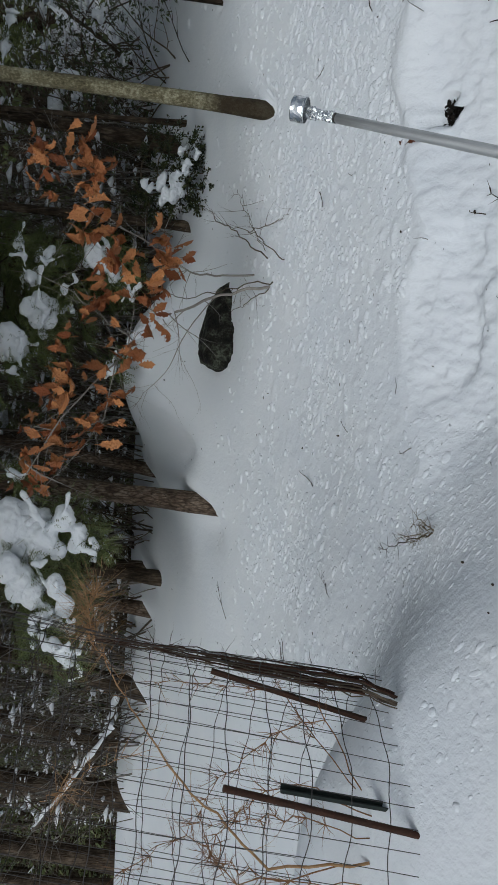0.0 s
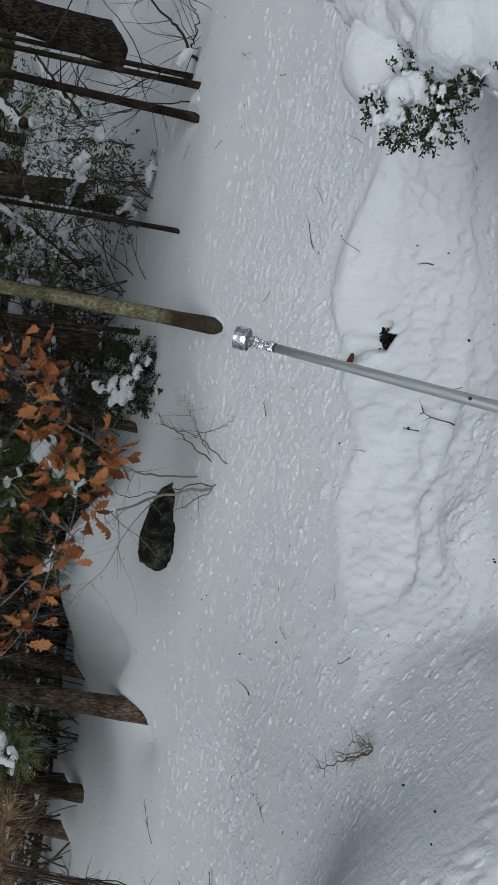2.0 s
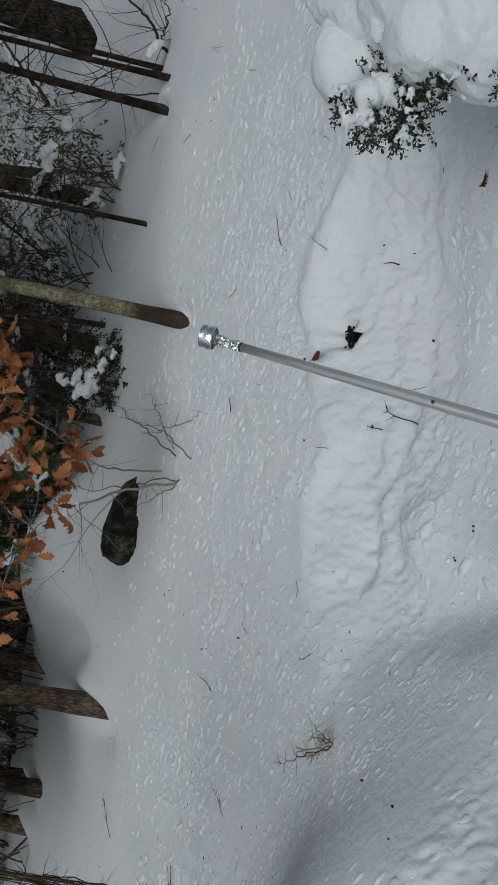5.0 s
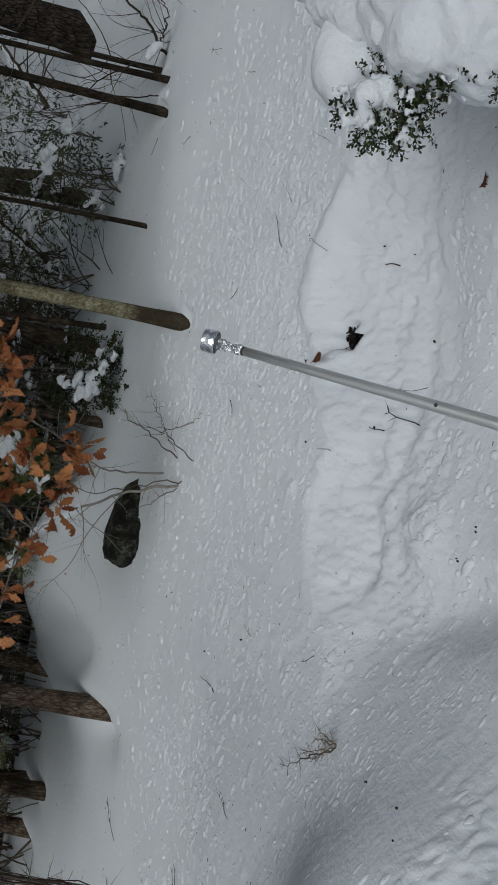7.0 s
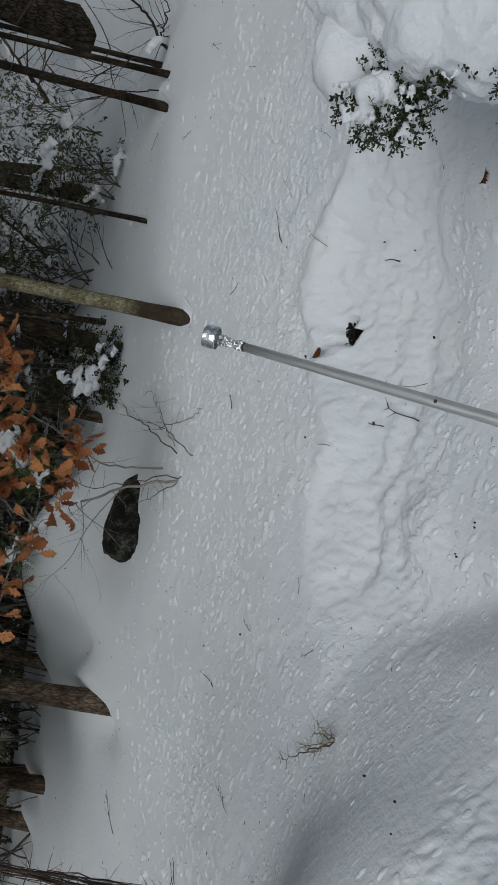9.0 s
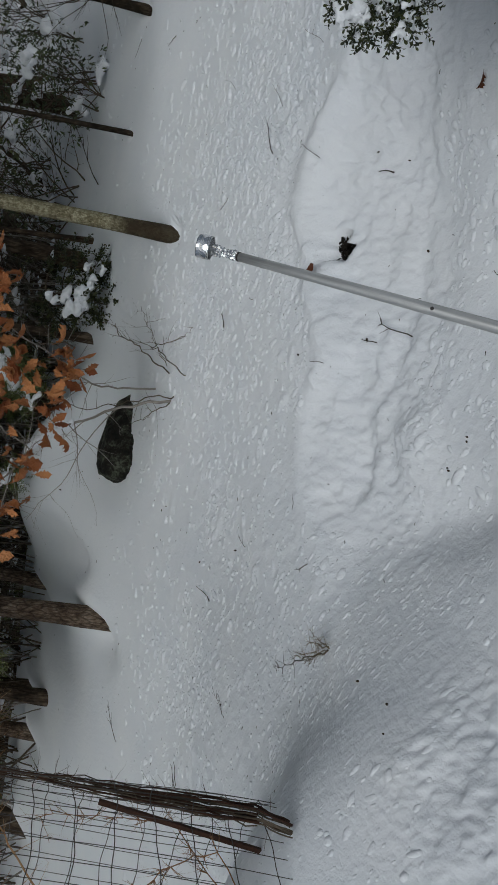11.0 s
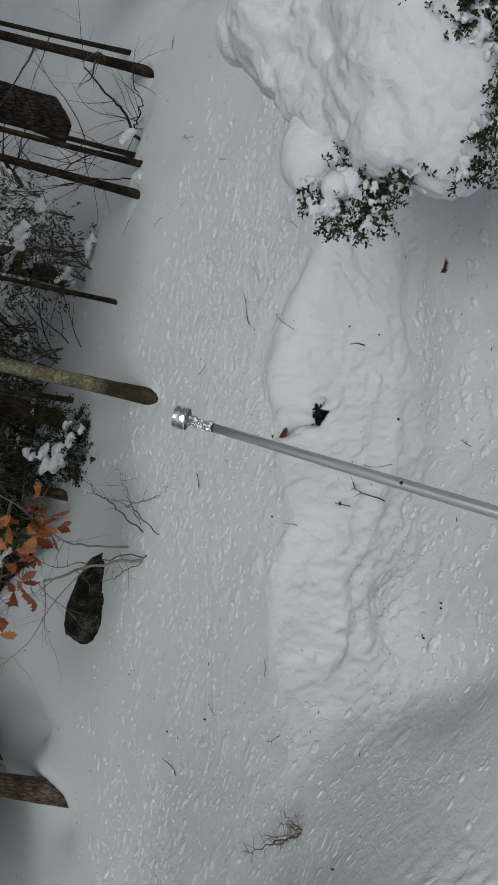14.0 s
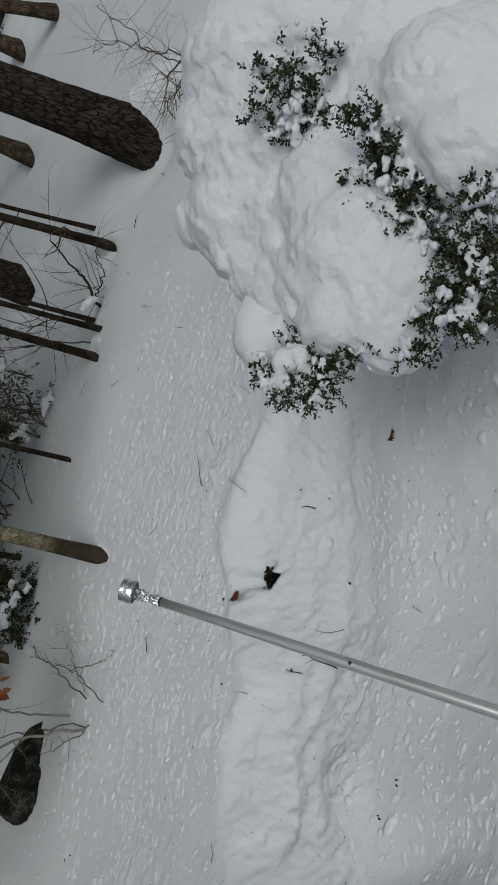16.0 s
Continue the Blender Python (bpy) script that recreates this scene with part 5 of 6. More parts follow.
def oak_sapling():
    foot = (-0.270, 4.295)
    oak = base_empty("oak_sapling", (*foot, gz(*foot)), "slender oak sapling holding dry orange-brown leaves", "sapling")
    rng = random.Random(8)
    stems = [
        [Vector((*foot, gz(*foot) - 0.1)), Vector((-0.310, 4.311, 1.608)), Vector((-0.371, 4.287, 1.778)), Vector((-0.468, 4.220, 1.970)), Vector((-0.533, 4.152, 2.097)), Vector((-0.612, 4.084, 2.160)), Vector((-0.714, 4.009, 2.226)), Vector((-0.866, 3.910, 2.352)), Vector((-1.036, 3.795, 2.468)), Vector((-1.273, 3.699, 2.581))],
        [Vector((foot[0] + 0.03, foot[1] + 0.25, gz(foot[0] + 0.03, foot[1] + 0.25) - 0.1)), Vector((-0.269, 4.495, 1.749)), Vector((-0.273, 4.389, 1.911)), Vector((-0.193, 4.285, 2.030)), Vector((-0.121, 4.175, 2.154)), Vector((-0.045, 4.105, 2.316)), Vector((0.111, 4.017, 2.513)), Vector((0.225, 3.970, 2.691))],
        [Vector((-0.371, 4.287, 1.778)), Vector((-0.542, 4.165, 1.902)), Vector((-0.725, 4.084, 1.965)), Vector((-0.837, 4.005, 2.056)), Vector((-0.939, 3.977, 2.121))],
        [Vector((-0.612, 4.084, 2.160)), Vector((-0.502, 4.027, 2.313)), Vector((-0.403, 3.964, 2.445)), Vector((-0.316, 3.932, 2.630))],
        [Vector((-0.714, 4.009, 2.226)), Vector((-0.979, 3.900, 2.246)), Vector((-1.105, 3.804, 2.317)), Vector((-1.348, 3.687, 2.521))],
    ]
    for line, r in zip(stems, (0.0085, 0.006, 0.003, 0.004, 0.0035)):
        s = Soup()
        fine = []
        for a, b in zip(line, line[1:]):
            fine += [a.lerp(b, k / 4) + Vector((rng.gauss(0, 0.004), rng.gauss(0, 0.004), rng.gauss(0, 0.004))) for k in range(4)]
        fine.append(line[-1])
        n = len(fine) - 1
        s.tube(fine, [r * (1 - 0.7 * k / n) for k in range(n + 1)], 7)
        for _ in range(int(n * 0.8)):
            k = rng.randint(n // 4, n)
            branching(s, fine[k], (rng.gauss(0, 1), rng.gauss(-0.3, 0.6), rng.gauss(0.2, 0.8)), rng.uniform(0.12, 0.4), r * 0.35, rng, 1, 4, 0.25, 0.0, 3)
        ob = under(s.object("stem", TWIG_PALE), oak)
        ob.location = -oak.location
    snow_lumps("stem_snow", [(*(stems[0][3].lerp(stems[0][5], f) + Vector((0, 0, 0.016))), 0.03, 0.02, 0.014) for f in np.linspace(0, 1, 9)], 0.008, oak, "thin snow lying along the stem", 0.008, None, 2)

    def leaves(centre, count):
        for _ in range(count):
            p = Vector(centre) + Vector((rng.gauss(0, 0.036), rng.gauss(0, 0.06), rng.gauss(0, 0.036)))
            ob = new("leaf", rng.choice(OAK_LEAVES))
            ob.parent = oak
            size = rng.uniform(0.072, 0.122)
            ob.matrix_local = Matrix.Translation(p - oak.location) @ pose(0, 0, 0, rng.gauss(-20, 28), rng.gauss(0, 32), rng.gauss(0, 75)) @ Matrix.Scale(size, 4)

    leaves((0.223, 3.865, 2.617), 8)
    leaves((0.144, 4.003, 2.659), 5)
    leaves((0.032, 3.991, 2.637), 5)
    leaves((0.310, 3.918, 2.431), 5)
    leaves((0.268, 3.957, 2.512), 1)
    leaves((0.191, 3.965, 2.445), 5)
    leaves((0.158, 3.991, 2.526), 4)
    leaves((0.204, 4.047, 2.381), 4)
    leaves((0.065, 3.903, 2.425), 5)
    leaves((-0.062, 3.890, 2.441), 8)
    leaves((-0.069, 4.060, 2.405), 4)
    leaves((-0.095, 3.997, 2.286), 3)
    leaves((-0.147, 4.058, 2.277), 4)
    leaves((-0.200, 3.901, 2.303), 5)
    leaves((-0.233, 4.002, 2.222), 4)
    leaves((-0.126, 4.071, 2.089), 9)
    leaves((-0.183, 3.985, 2.022), 7)
    leaves((-0.226, 4.125, 2.002), 4)
    leaves((-0.293, 4.101, 2.120), 4)
    leaves((-0.362, 3.926, 2.109), 5)
    leaves((-0.424, 3.925, 2.063), 5)
    leaves((-0.485, 4.021, 2.040), 3)
    leaves((-0.372, 4.076, 2.347), 7)
    leaves((-0.440, 3.965, 2.297), 5)
    leaves((-0.418, 3.915, 2.371), 4)
    leaves((-0.500, 3.949, 2.358), 4)
    leaves((-0.606, 3.846, 2.452), 3)
    leaves((-0.743, 3.852, 2.459), 7)
    leaves((-0.768, 3.922, 2.335), 4)
    leaves((-0.650, 3.918, 2.519), 3)
    leaves((-0.645, 3.917, 2.234), 4)
    leaves((-0.666, 3.923, 2.165), 4)
    leaves((-0.748, 3.894, 2.196), 1)
    leaves((-0.851, 3.900, 2.367), 1)
    leaves((-0.856, 3.841, 2.504), 4)
    leaves((-0.847, 3.772, 2.542), 3)
    leaves((-0.959, 3.930, 2.518), 4)
    leaves((-1.018, 3.880, 2.381), 7)
    leaves((-1.032, 3.908, 2.316), 4)
    leaves((-1.030, 3.828, 2.220), 5)
    leaves((-1.047, 3.940, 2.516), 5)
    leaves((-1.045, 3.891, 2.601), 5)
    leaves((-1.108, 3.735, 2.507), 5)
    leaves((-1.144, 3.792, 2.437), 4)
    leaves((-0.876, 3.970, 2.211), 4)
    leaves((-0.854, 3.964, 2.282), 4)
    leaves((-1.289, 3.845, 2.579), 7)
    leaves((-1.232, 3.741, 2.596), 4)
    leaves((-1.387, 3.800, 2.535), 3)


oak_sapling()


# ---- undergrowth and the deep wood ----
def laurel(x, y, height, seed, snow=2):
    shrub = base_empty("laurel_shrub", (x, y, gz(x, y)), "straggling evergreen laurel with drooping narrow leaves", "shrub", "laurels in the wood")
    rng = random.Random(seed)
    tips, s = [], Soup()
    for _ in range(4):
        branching(s, (rng.uniform(-0.1, 0.1), rng.uniform(-0.1, 0.1), -0.05), (rng.gauss(0, 0.6), rng.gauss(0, 0.4), 1), height * rng.uniform(0.7, 1.1), 0.007, rng, 2, 5, 0.3, 0.02, 6, tips)
    under(s.object("stem", TWIG), shrub)
    leaf = Soup()
    for p, d in tips:
        for _ in range(rng.randint(3, 6)):
            out = (d * 0.3 + Vector((rng.gauss(0, 1), rng.gauss(0, 1), rng.gauss(-0.8, 0.6)))).normalized()
            side = out.cross(Vector((rng.gauss(0, 1), rng.gauss(0, 1), 0.4))).normalized()
            long = rng.uniform(0.03, 0.055)
            q = p + Vector((rng.gauss(0, 0.012), rng.gauss(0, 0.012), rng.gauss(0, 0.012)))
            leaf.polygon([q, q + out * long * 0.5 + side * long * 0.16, q + out * long, q + out * long * 0.5 - side * long * 0.16])
    under(leaf.object("leaves", LAUREL_LEAF, False), shrub)
    if snow:
        for _ in range(snow):
            p = rng.choice(tips)[0] + shrub.location
            balls = [(p.x, p.y, p.z, 0.05, 0.045, 0.030)]
            chained(balls, rng, [(p.x + rng.gauss(0, 0.035), p.y + rng.gauss(0, 0.03), p.z + rng.gauss(-0.02, 0.025)) for _ in range(7)], 0.024, 0.8)
            snow_lumps("snow_clot", balls, 0.009, shrub, "snow caught in the twigs", 0.016, None, 2)


for seed, (lx, ly, lh) in enumerate(((1.62, 6.35, 0.75), (1.95, 6.55, 0.85), (2.25, 7.0, 1.0), (1.15, 6.7, 0.9), (0.95, 6.95, 1.0), (1.45, 7.7, 1.1), (2.9, 8.2, 0.9), (0.1, 7.3, 1.0))):
    laurel(lx, ly, lh, 900 + seed, 5)


def thicket(name, label, spots, seed, stems, height, mat, twigs=5, category="undergrowth"):
    """Leafless brush that nobody could count."""
    rng = random.Random(seed)
    s = Soup()
    for _ in range(stems):
        x, y = spots(rng)
        z = gz(x, y)
        branching(s, (x, y, z - 0.05), (rng.gauss(0, 0.35), rng.gauss(0, 0.25), 1), height * rng.uniform(0.5, 1.2), rng.uniform(0.004, 0.011), rng, 2, 3, 0.22, 0.01, twigs)
    return tagged(s.object(name, mat), label, category, kind="stuff")


def left_wood(rng):
    y = 6.3 + 7.0 * rng.random() ** 1.8
    return rng.uniform(-0.85, 0.10) * y, y


def right_wood(rng):
    y = rng.uniform(6.8, 12.0)
    return rng.uniform(0.08, 0.26) * y, y


thicket("brushwood", "tangle of bare dark brush under the trees", left_wood, 61, 380, 2.1, TWIG)
thicket("brushwood", "bare dark brush on the snowy slope", right_wood, 62, 60, 1.0, TWIG)
thicket("brushwood", "pale dead twigs among the trunks", left_wood, 63, 300, 1.9, TWIG_PALE)


def snow_flecks():
    """Pats of snow on twigs all through the wood."""
    rng = random.Random(66)
    s = Soup()
    for _ in range(9500):
        x, y = left_wood(rng) if rng.random() < 0.8 else right_wood(rng)
        p = Vector((x, y, gz(x, y) + rng.uniform(0.1, 4.2)))
        r = 0.007 + 0.034 * rng.random() ** 2.5
        n, long = len(s.v), rng.uniform(1.0, 3.6)
        turn = rng.uniform(0, math.pi)
        for q in range(7):
            a = math.tau * q / 7
            u, v = math.cos(a) * r * long * rng.uniform(0.7, 1.2), math.sin(a) * r * rng.uniform(0.6, 1.2)
            s.v.append(tuple(p + Vector((u * math.cos(turn) - v * math.sin(turn), u * math.sin(turn) + v * math.cos(turn), rng.uniform(-0.3, 0.2) * r))))
        s.v.append(tuple(p + Vector((0, 0, r * 0.9))))
        s.v.append(tuple(p - Vector((0, 0, r * 0.4))))
        s.f.extend((n + q, n + (q + 1) % 7, n + 7) for q in range(7))
        s.f.extend((n + (q + 1) % 7, n + q, n + 8) for q in range(7))
    tagged(s.object("snow_flecks", CAP_SNOW), "small pats of snow caught on brush", "snow", kind="stuff")


snow_flecks()


def fallen_trunk(a, b, r, label, seed):
    rng = random.Random(seed)
    a, b = Vector(a), Vector(b)
    log = base_empty("fallen_tree", a, label, "fallen tree", "fallen trunks in the wood")
    n = 12
    line = [(b - a) * (k / n) + Vector((rng.gauss(0, 0.008), rng.gauss(0, 0.008), rng.gauss(0, 0.008))) for k in range(n + 1)]
    s = Soup()
    s.tube(line, [r * (1 - 0.5 * k / n) for k in range(n + 1)], 9, True, 0.06, rng)
    for _ in range(6):
        branching(s, line[rng.randint(2, n)], (rng.gauss(0, 1), rng.gauss(-0.4, 0.5), rng.gauss(0.1, 0.8)), rng.uniform(0.3, 0.8), r * 0.22, rng, 1, 4, 0.25, 0, 3)
    under(s.object("trunk", BARK_DARK), log)
    cap = Soup()
    up = Vector((0, 0, 1))
    grid = []
    for k in range(n * 3 + 1):
        f = k / 3
        i = min(int(f), n - 1)
        p = line[i].lerp(line[i + 1], f - i)
        rr = r * (1 - 0.5 * f / n)
        d = (line[i + 1] - line[i]).normalized()
        side = d.cross(up).normalized()
        top = side.cross(d).normalized()
        w, h = rr * (1.05 + 0.2 * math.sin(k * 0.9 + seed)), rr * (1.2 + 0.35 * math.sin(k * 0.6 + 2 * seed))
        grid.append([p + side * w * math.cos(q) + top * (rr * 0.3 + h * max(0, math.sin(q))) for q in np.linspace(math.pi, 0, 9)])
    cap.sheet(grid)
    under(cap.object("snow_ridge", CAP_SNOW), log, "snow lying along the trunk")


fallen_trunk((1.277, 8.026, 2.774), (2.071, 8.436, 4.040), 0.05, "fallen trunk with a ridge of snow leaning in the brush", 1)
fallen_trunk((2.907, 8.781, 3.848), (3.666, 9.360, 4.720), 0.06, "snow-topped fallen trunk slanting between the trees", 2)
fallen_trunk((2.959, 8.356, 3.235), (3.601, 8.518, 3.857), 0.04, "thin fallen trunk topped with snow", 3)
fallen_trunk((-4.194, 6.092, 2.273), (-5.065, 5.844, 2.862), 0.035, "pale broken trunk slanting under the hemlock", 4)
fallen_trunk((-2.873, 7.022, 2.323), (-2.874, 7.833, 2.765), 0.06, "snow-covered log behind the trunks", 5)
fallen_trunk((-4.282, 6.750, 2.310), (-5.573, 7.032, 2.619), 0.04, "broken stem with snow on it", 6)


def far_hemlock(x, y, height, seed, dense=1.0, first=0.6):
    rng = random.Random(seed)
    tree = base_empty("hemlock", (x, y, gz(x, y)), "tall dark hemlock deep in the wood", "tree", "hemlocks of the deep wood")
    s = Soup()
    r = 0.018 * height
    s.tube([Vector((0, 0, -0.3)), Vector((0.05, 0, height * 0.5)), Vector((0, 0.05, height))], [r, r * 0.6, 0.01], 9)
    under(s.object("trunk", BARK_DARK), tree)
    leaf, snow = Soup(), Soup()
    h = first
    while h < height:
        reach = (0.45 + 0.16 * (height - h)) * rng.uniform(0.7, 1.15)
        a = rng.uniform(0, math.tau)
        out = Vector((math.cos(a), math.sin(a), -0.12))
        side = Vector((-math.sin(a), math.cos(a), 0))
        for k in range(int(24 * dense * min(reach, 1.8)) + 6):
            f = rng.uniform(0.15, 1) ** 0.8
            p = Vector((0, 0, h)) + out * reach * f + side * rng.gauss(0, 0.22) * reach * (1.1 - f * 0.6) + Vector((0, 0, rng.gauss(-0.05, 0.05) - 0.15 * f * f * reach))
            d = (out * 0.7 + side * rng.gauss(0, 0.8) + Vector((0, 0, rng.gauss(-0.35, 0.3)))).normalized()
            w = d.cross(Vector((rng.gauss(0, 0.5), rng.gauss(0, 0.5), 1))).normalized()
            long = rng.uniform(0.07, 0.15)
            leaf.polygon([p, p + d * long * 0.45 + w * long * 0.24, p + d * long, p + d * long * 0.5 - w * long * 0.24])
        if rng.random() < 0.28:
            p = Vector((0, 0, h + 0.03)) + out * reach * rng.uniform(0.4, 0.9)
            rr = rng.uniform(0.05, 0.13)
            n = len(snow.v)
            snow.v.extend(tuple(p + Vector((math.cos(q) * rr * rng.uniform(0.6, 1.3), math.sin(q) * rr * rng.uniform(0.6, 1.3), rng.uniform(-0.02, 0.01)))) for q in np.linspace(0, math.tau, 9)[:-1])
            snow.v.append(tuple(p + Vector((rng.gauss(0, 0.02), rng.gauss(0, 0.02), rr * 0.5))))
            snow.f.extend((n + q, n + (q + 1) % 8, n + 8) for q in range(8))
        h += rng.uniform(0.05, 0.12) / dense
    under(leaf.object("crown", NEEDLE, False), tree)
    if snow.f:
        tagged(under(snow.object("crown_snow", CAP_SNOW), tree), kind="stuff")
    return tree


def deep_wood():
    rng = random.Random(99)
    kinds = [far_hemlock(-7.0 + 2.1 * k, 11.0 + 0.6 * (k % 3), rng.uniform(7, 10), 400 + k, 1.0, 0.3) for k in range(5)]
    stems = [trunk_tree(-9.0 + 3.1 * k, 9.5 + (k % 2), rng.uniform(0.12, 0.3), rng.uniform(-0.06, 0.1), 11.0, BARK_DARK, "dark trunk among many in the deep wood", 1.25, 3, 3.5, 2, 500 + k) for k in range(4)]
    for _ in range(7):
        y = rng.uniform(13.0, 19)
        x = rng.uniform(0.10, 0.30) * y
        copy_thing(rng.choice(kinds), pose(x, y, gz(x, y) - 0.05, 0, 0, rng.uniform(0, 360)) @ Matrix.Scale(rng.uniform(0.6, 1.0), 4))
    for _ in range(26):
        y = rng.uniform(10.5, 20)
        x = rng.uniform(-0.95, -0.05) * y
        copy_thing(rng.choice(kinds), pose(x, y, gz(x, y) - 0.05, 0, 0, rng.uniform(0, 360)) @ Matrix.Scale(rng.uniform(0.7, 1.2), 4))
    for _ in range(52):
        y = rng.uniform(9.5, 34)
        x = rng.uniform(-0.95, 0.12 if y < 14 else 1.0) * y
        copy_thing(rng.choice(kinds), pose(x, y, gz(x, y) - 0.05, 0, 0, rng.uniform(0, 360)) @ Matrix.Scale(rng.uniform(0.8, 1.3), 4))
    for _ in range(46):
        y = rng.uniform(9.0, 30)
        x = rng.uniform(-0.95, 0.14) * y if rng.random() < 0.8 else rng.uniform(0.5, 1.3) * max(y, 13)
        copy_thing(rng.choice(stems), pose(x, y, gz(x, y) - 0.02, rng.gauss(0, 2.5), rng.gauss(2, 3), rng.uniform(0, 360)) @ Matrix.Scale(rng.uniform(0.6, 1.15), 4))


deep_wood()


def far_wood():
    """The wood behind the wood: needle masses and stems that nobody could count."""
    rng = random.Random(123)
    s, wood = Soup(), Soup()
    for _ in range(150):
        y = rng.uniform(22, 44)
        x = rng.uniform(-0.95, 0.95) * y
        z, high, wide = float(ground_z(x, y)), rng.uniform(9, 16), rng.uniform(1.4, 2.6)
        wood.tube([Vector((x, y, z - 0.3)), Vector((x + rng.gauss(0, 0.3), y, z + high))], [0.02 * high, 0.03], 6)
        for _ in range(330):
            h = rng.uniform(0.5, high)
            a, r = rng.uniform(0, math.tau), wide * (1.1 - 0.8 * h / high) * math.sqrt(rng.random())
            p = Vector((x + math.cos(a) * r, y + math.sin(a) * r, z + h - 0.15 * r))
            d = Vector((math.cos(a) + rng.gauss(0, 0.6), math.sin(a) + rng.gauss(0, 0.6), rng.gauss(-0.3, 0.3))).normalized()
            w = d.cross(Vector((rng.gauss(0, 0.5), rng.gauss(0, 0.5), 1))).normalized()
            long = rng.uniform(0.35, 0.8)
            s.polygon([p, p + d * long * 0.4 + w * long * 0.3, p + d * long, p + d * long * 0.5 - w * long * 0.3])
    tagged(s.object("far_foliage", NEEDLE, False), "dark needle masses of the far wood", "forest", kind="stuff")
    tagged(wood.object("far_stems", BARK_DARK), "dark stems of the far wood", "forest", kind="stuff")


far_wood()


def shade_crown(x, y, low, high, reach, seed, thick=200):
    """Unseen needle masses, added high on the tree standing there to shade the slope."""
    rng = random.Random(seed)
    tree = min((o for o in scene.objects if o.type == "EMPTY" and o.name.startswith("tree")), key=lambda o: (o.location.x - x) ** 2 + (o.location.y - y) ** 2)
    s = Soup()
    for _ in range(int(thick * reach * reach)):
        h = rng.uniform(low + (0.5 if y < 5.8 else 1.0), high)
        wide = reach * (1 - 0.75 * (h - low) / (high - low))
        a, r = rng.uniform(0, math.tau), wide * math.sqrt(rng.random())
        if y < 5.8 and math.sin(a) * r > 0.25 * reach:      # kept off the far side, so the slope is shaded and the wood stays lit
            continue
        p = Vector((math.cos(a) * r, math.sin(a) * r, h - 0.12 * r))
        d = Vector((math.cos(a) + rng.gauss(0, 0.6), math.sin(a) + rng.gauss(0, 0.6), rng.gauss(-0.3, 0.3))).normalized()
        w = d.cross(Vector((rng.gauss(0, 0.4), rng.gauss(0, 0.4), 1))).normalized()
        long = rng.uniform(0.18, 0.4)
        s.polygon([p, p + d * long * 0.45 + w * long * 0.26, p + d * long, p + d * long * 0.5 - w * long * 0.26])
    under(s.object("crown", NEEDLE, False), tree)


# crowns above the view, placed and thickened to darken the snow below
for seed, (x, y, low, high, reach, *thick) in enumerate((
        (-1.75, 5.00, 1.9, 4.3, 3.3, 640), (0.60, 4.58, 2.1, 4.2, 2.6, 320),
        (-3.98, 6.44, 3.0, 9.0, 2.6, 560), (-5.23, 6.57, 4.4, 12.0, 4.0), (3.62, 8.10, 5.5, 12.0, 2.6), (3.81, 5.40, 4.6, 13.0, 3.0), (6.24, 9.86, 4.2, 9.0, 2.4),
        (-1.90, 6.10, 3.6, 8.0, 1.8), (-2.85, 6.40, 3.2, 8.0, 2.2, 560))):
    shade_crown(x, y, low, high, reach, 700 + seed, *thick)

# ---- bare shrub behind the bush, bowed bough, dead branch by the oak ----
def crooked(s, pts, r0, r1, rng, sides=6, jitter=0.006, twigs=0, twig_len=0.2, twig_r=0.0015, depth=1):
    """A stem through the given points, with side twigs."""
    pts = [Vector(p) for p in pts]
    fine = []
    for a, b in zip(pts, pts[1:]):
        fine += [a.lerp(b, k / 5) + Vector((rng.gauss(0, jitter), rng.gauss(0, jitter), rng.gauss(0, jitter))) * (1 if k else 0) for k in range(5)]
    fine.append(pts[-1])
    n = len(fine) - 1
    s.tube(fine, [r0 + (r1 - r0) * k / n for k in range(n + 1)], sides)
    for _ in range(twigs):
        k = rng.randint(n // 4, n)
        d = (fine[k] - fine[k - 1]).normalized()
        branching(s, fine[k], d * 0.6 + Vector((rng.gauss(0, 0.8), rng.gauss(0, 0.8), rng.gauss(0, 0.8))), twig_len * rng.uniform(0.4, 1.1), twig_r, rng, depth, 4, 0.25, 0, 3)
    return fine


def bare_shrub():
    x, y = (3.603, 4.187)
    shrub = base_empty("bare_shrub", (x, y, gz(x, y)), "leafless shrub with arching fine twigs in the snow", "shrub")
    rng = random.Random(31)
    for line in ([(3.594, 4.021, 1.585), (3.534, 4.075, 1.790), (3.460, 3.995, 2.017), (3.514, 3.930, 2.191), (3.536, 3.889, 2.344)],
                 [(3.559, 4.052, 1.582), (3.471, 4.063, 1.728), (3.356, 4.092, 1.793), (3.227, 4.131, 1.782), (3.068, 4.188, 1.662)],
                 [(3.539, 4.069, 1.583), (3.508, 4.096, 1.817), (3.480, 4.040, 2.057), (3.417, 4.012, 2.213), (3.352, 4.051, 2.311)],
                 [(3.478, 4.120, 1.568), (3.415, 4.109, 1.691), (3.350, 4.096, 1.819), (3.372, 4.074, 1.929)],
                 [(3.440, 4.152, 1.583), (3.373, 4.144, 1.747), (3.284, 4.149, 1.833), (3.196, 4.214, 1.875)],
                 [(3.534, 4.075, 1.790), (3.388, 4.064, 1.865), (3.276, 4.154, 1.865), (3.106, 4.160, 1.726)]):
        s = Soup()
        crooked(s, line, 0.006, 0.0018, rng, 6, 0.012, 14, 0.35, 0.0017, 2)
        ob = under(s.object("stem", TWIG), shrub)
        ob.location = -shrub.location
    return shrub


bare_shrub()


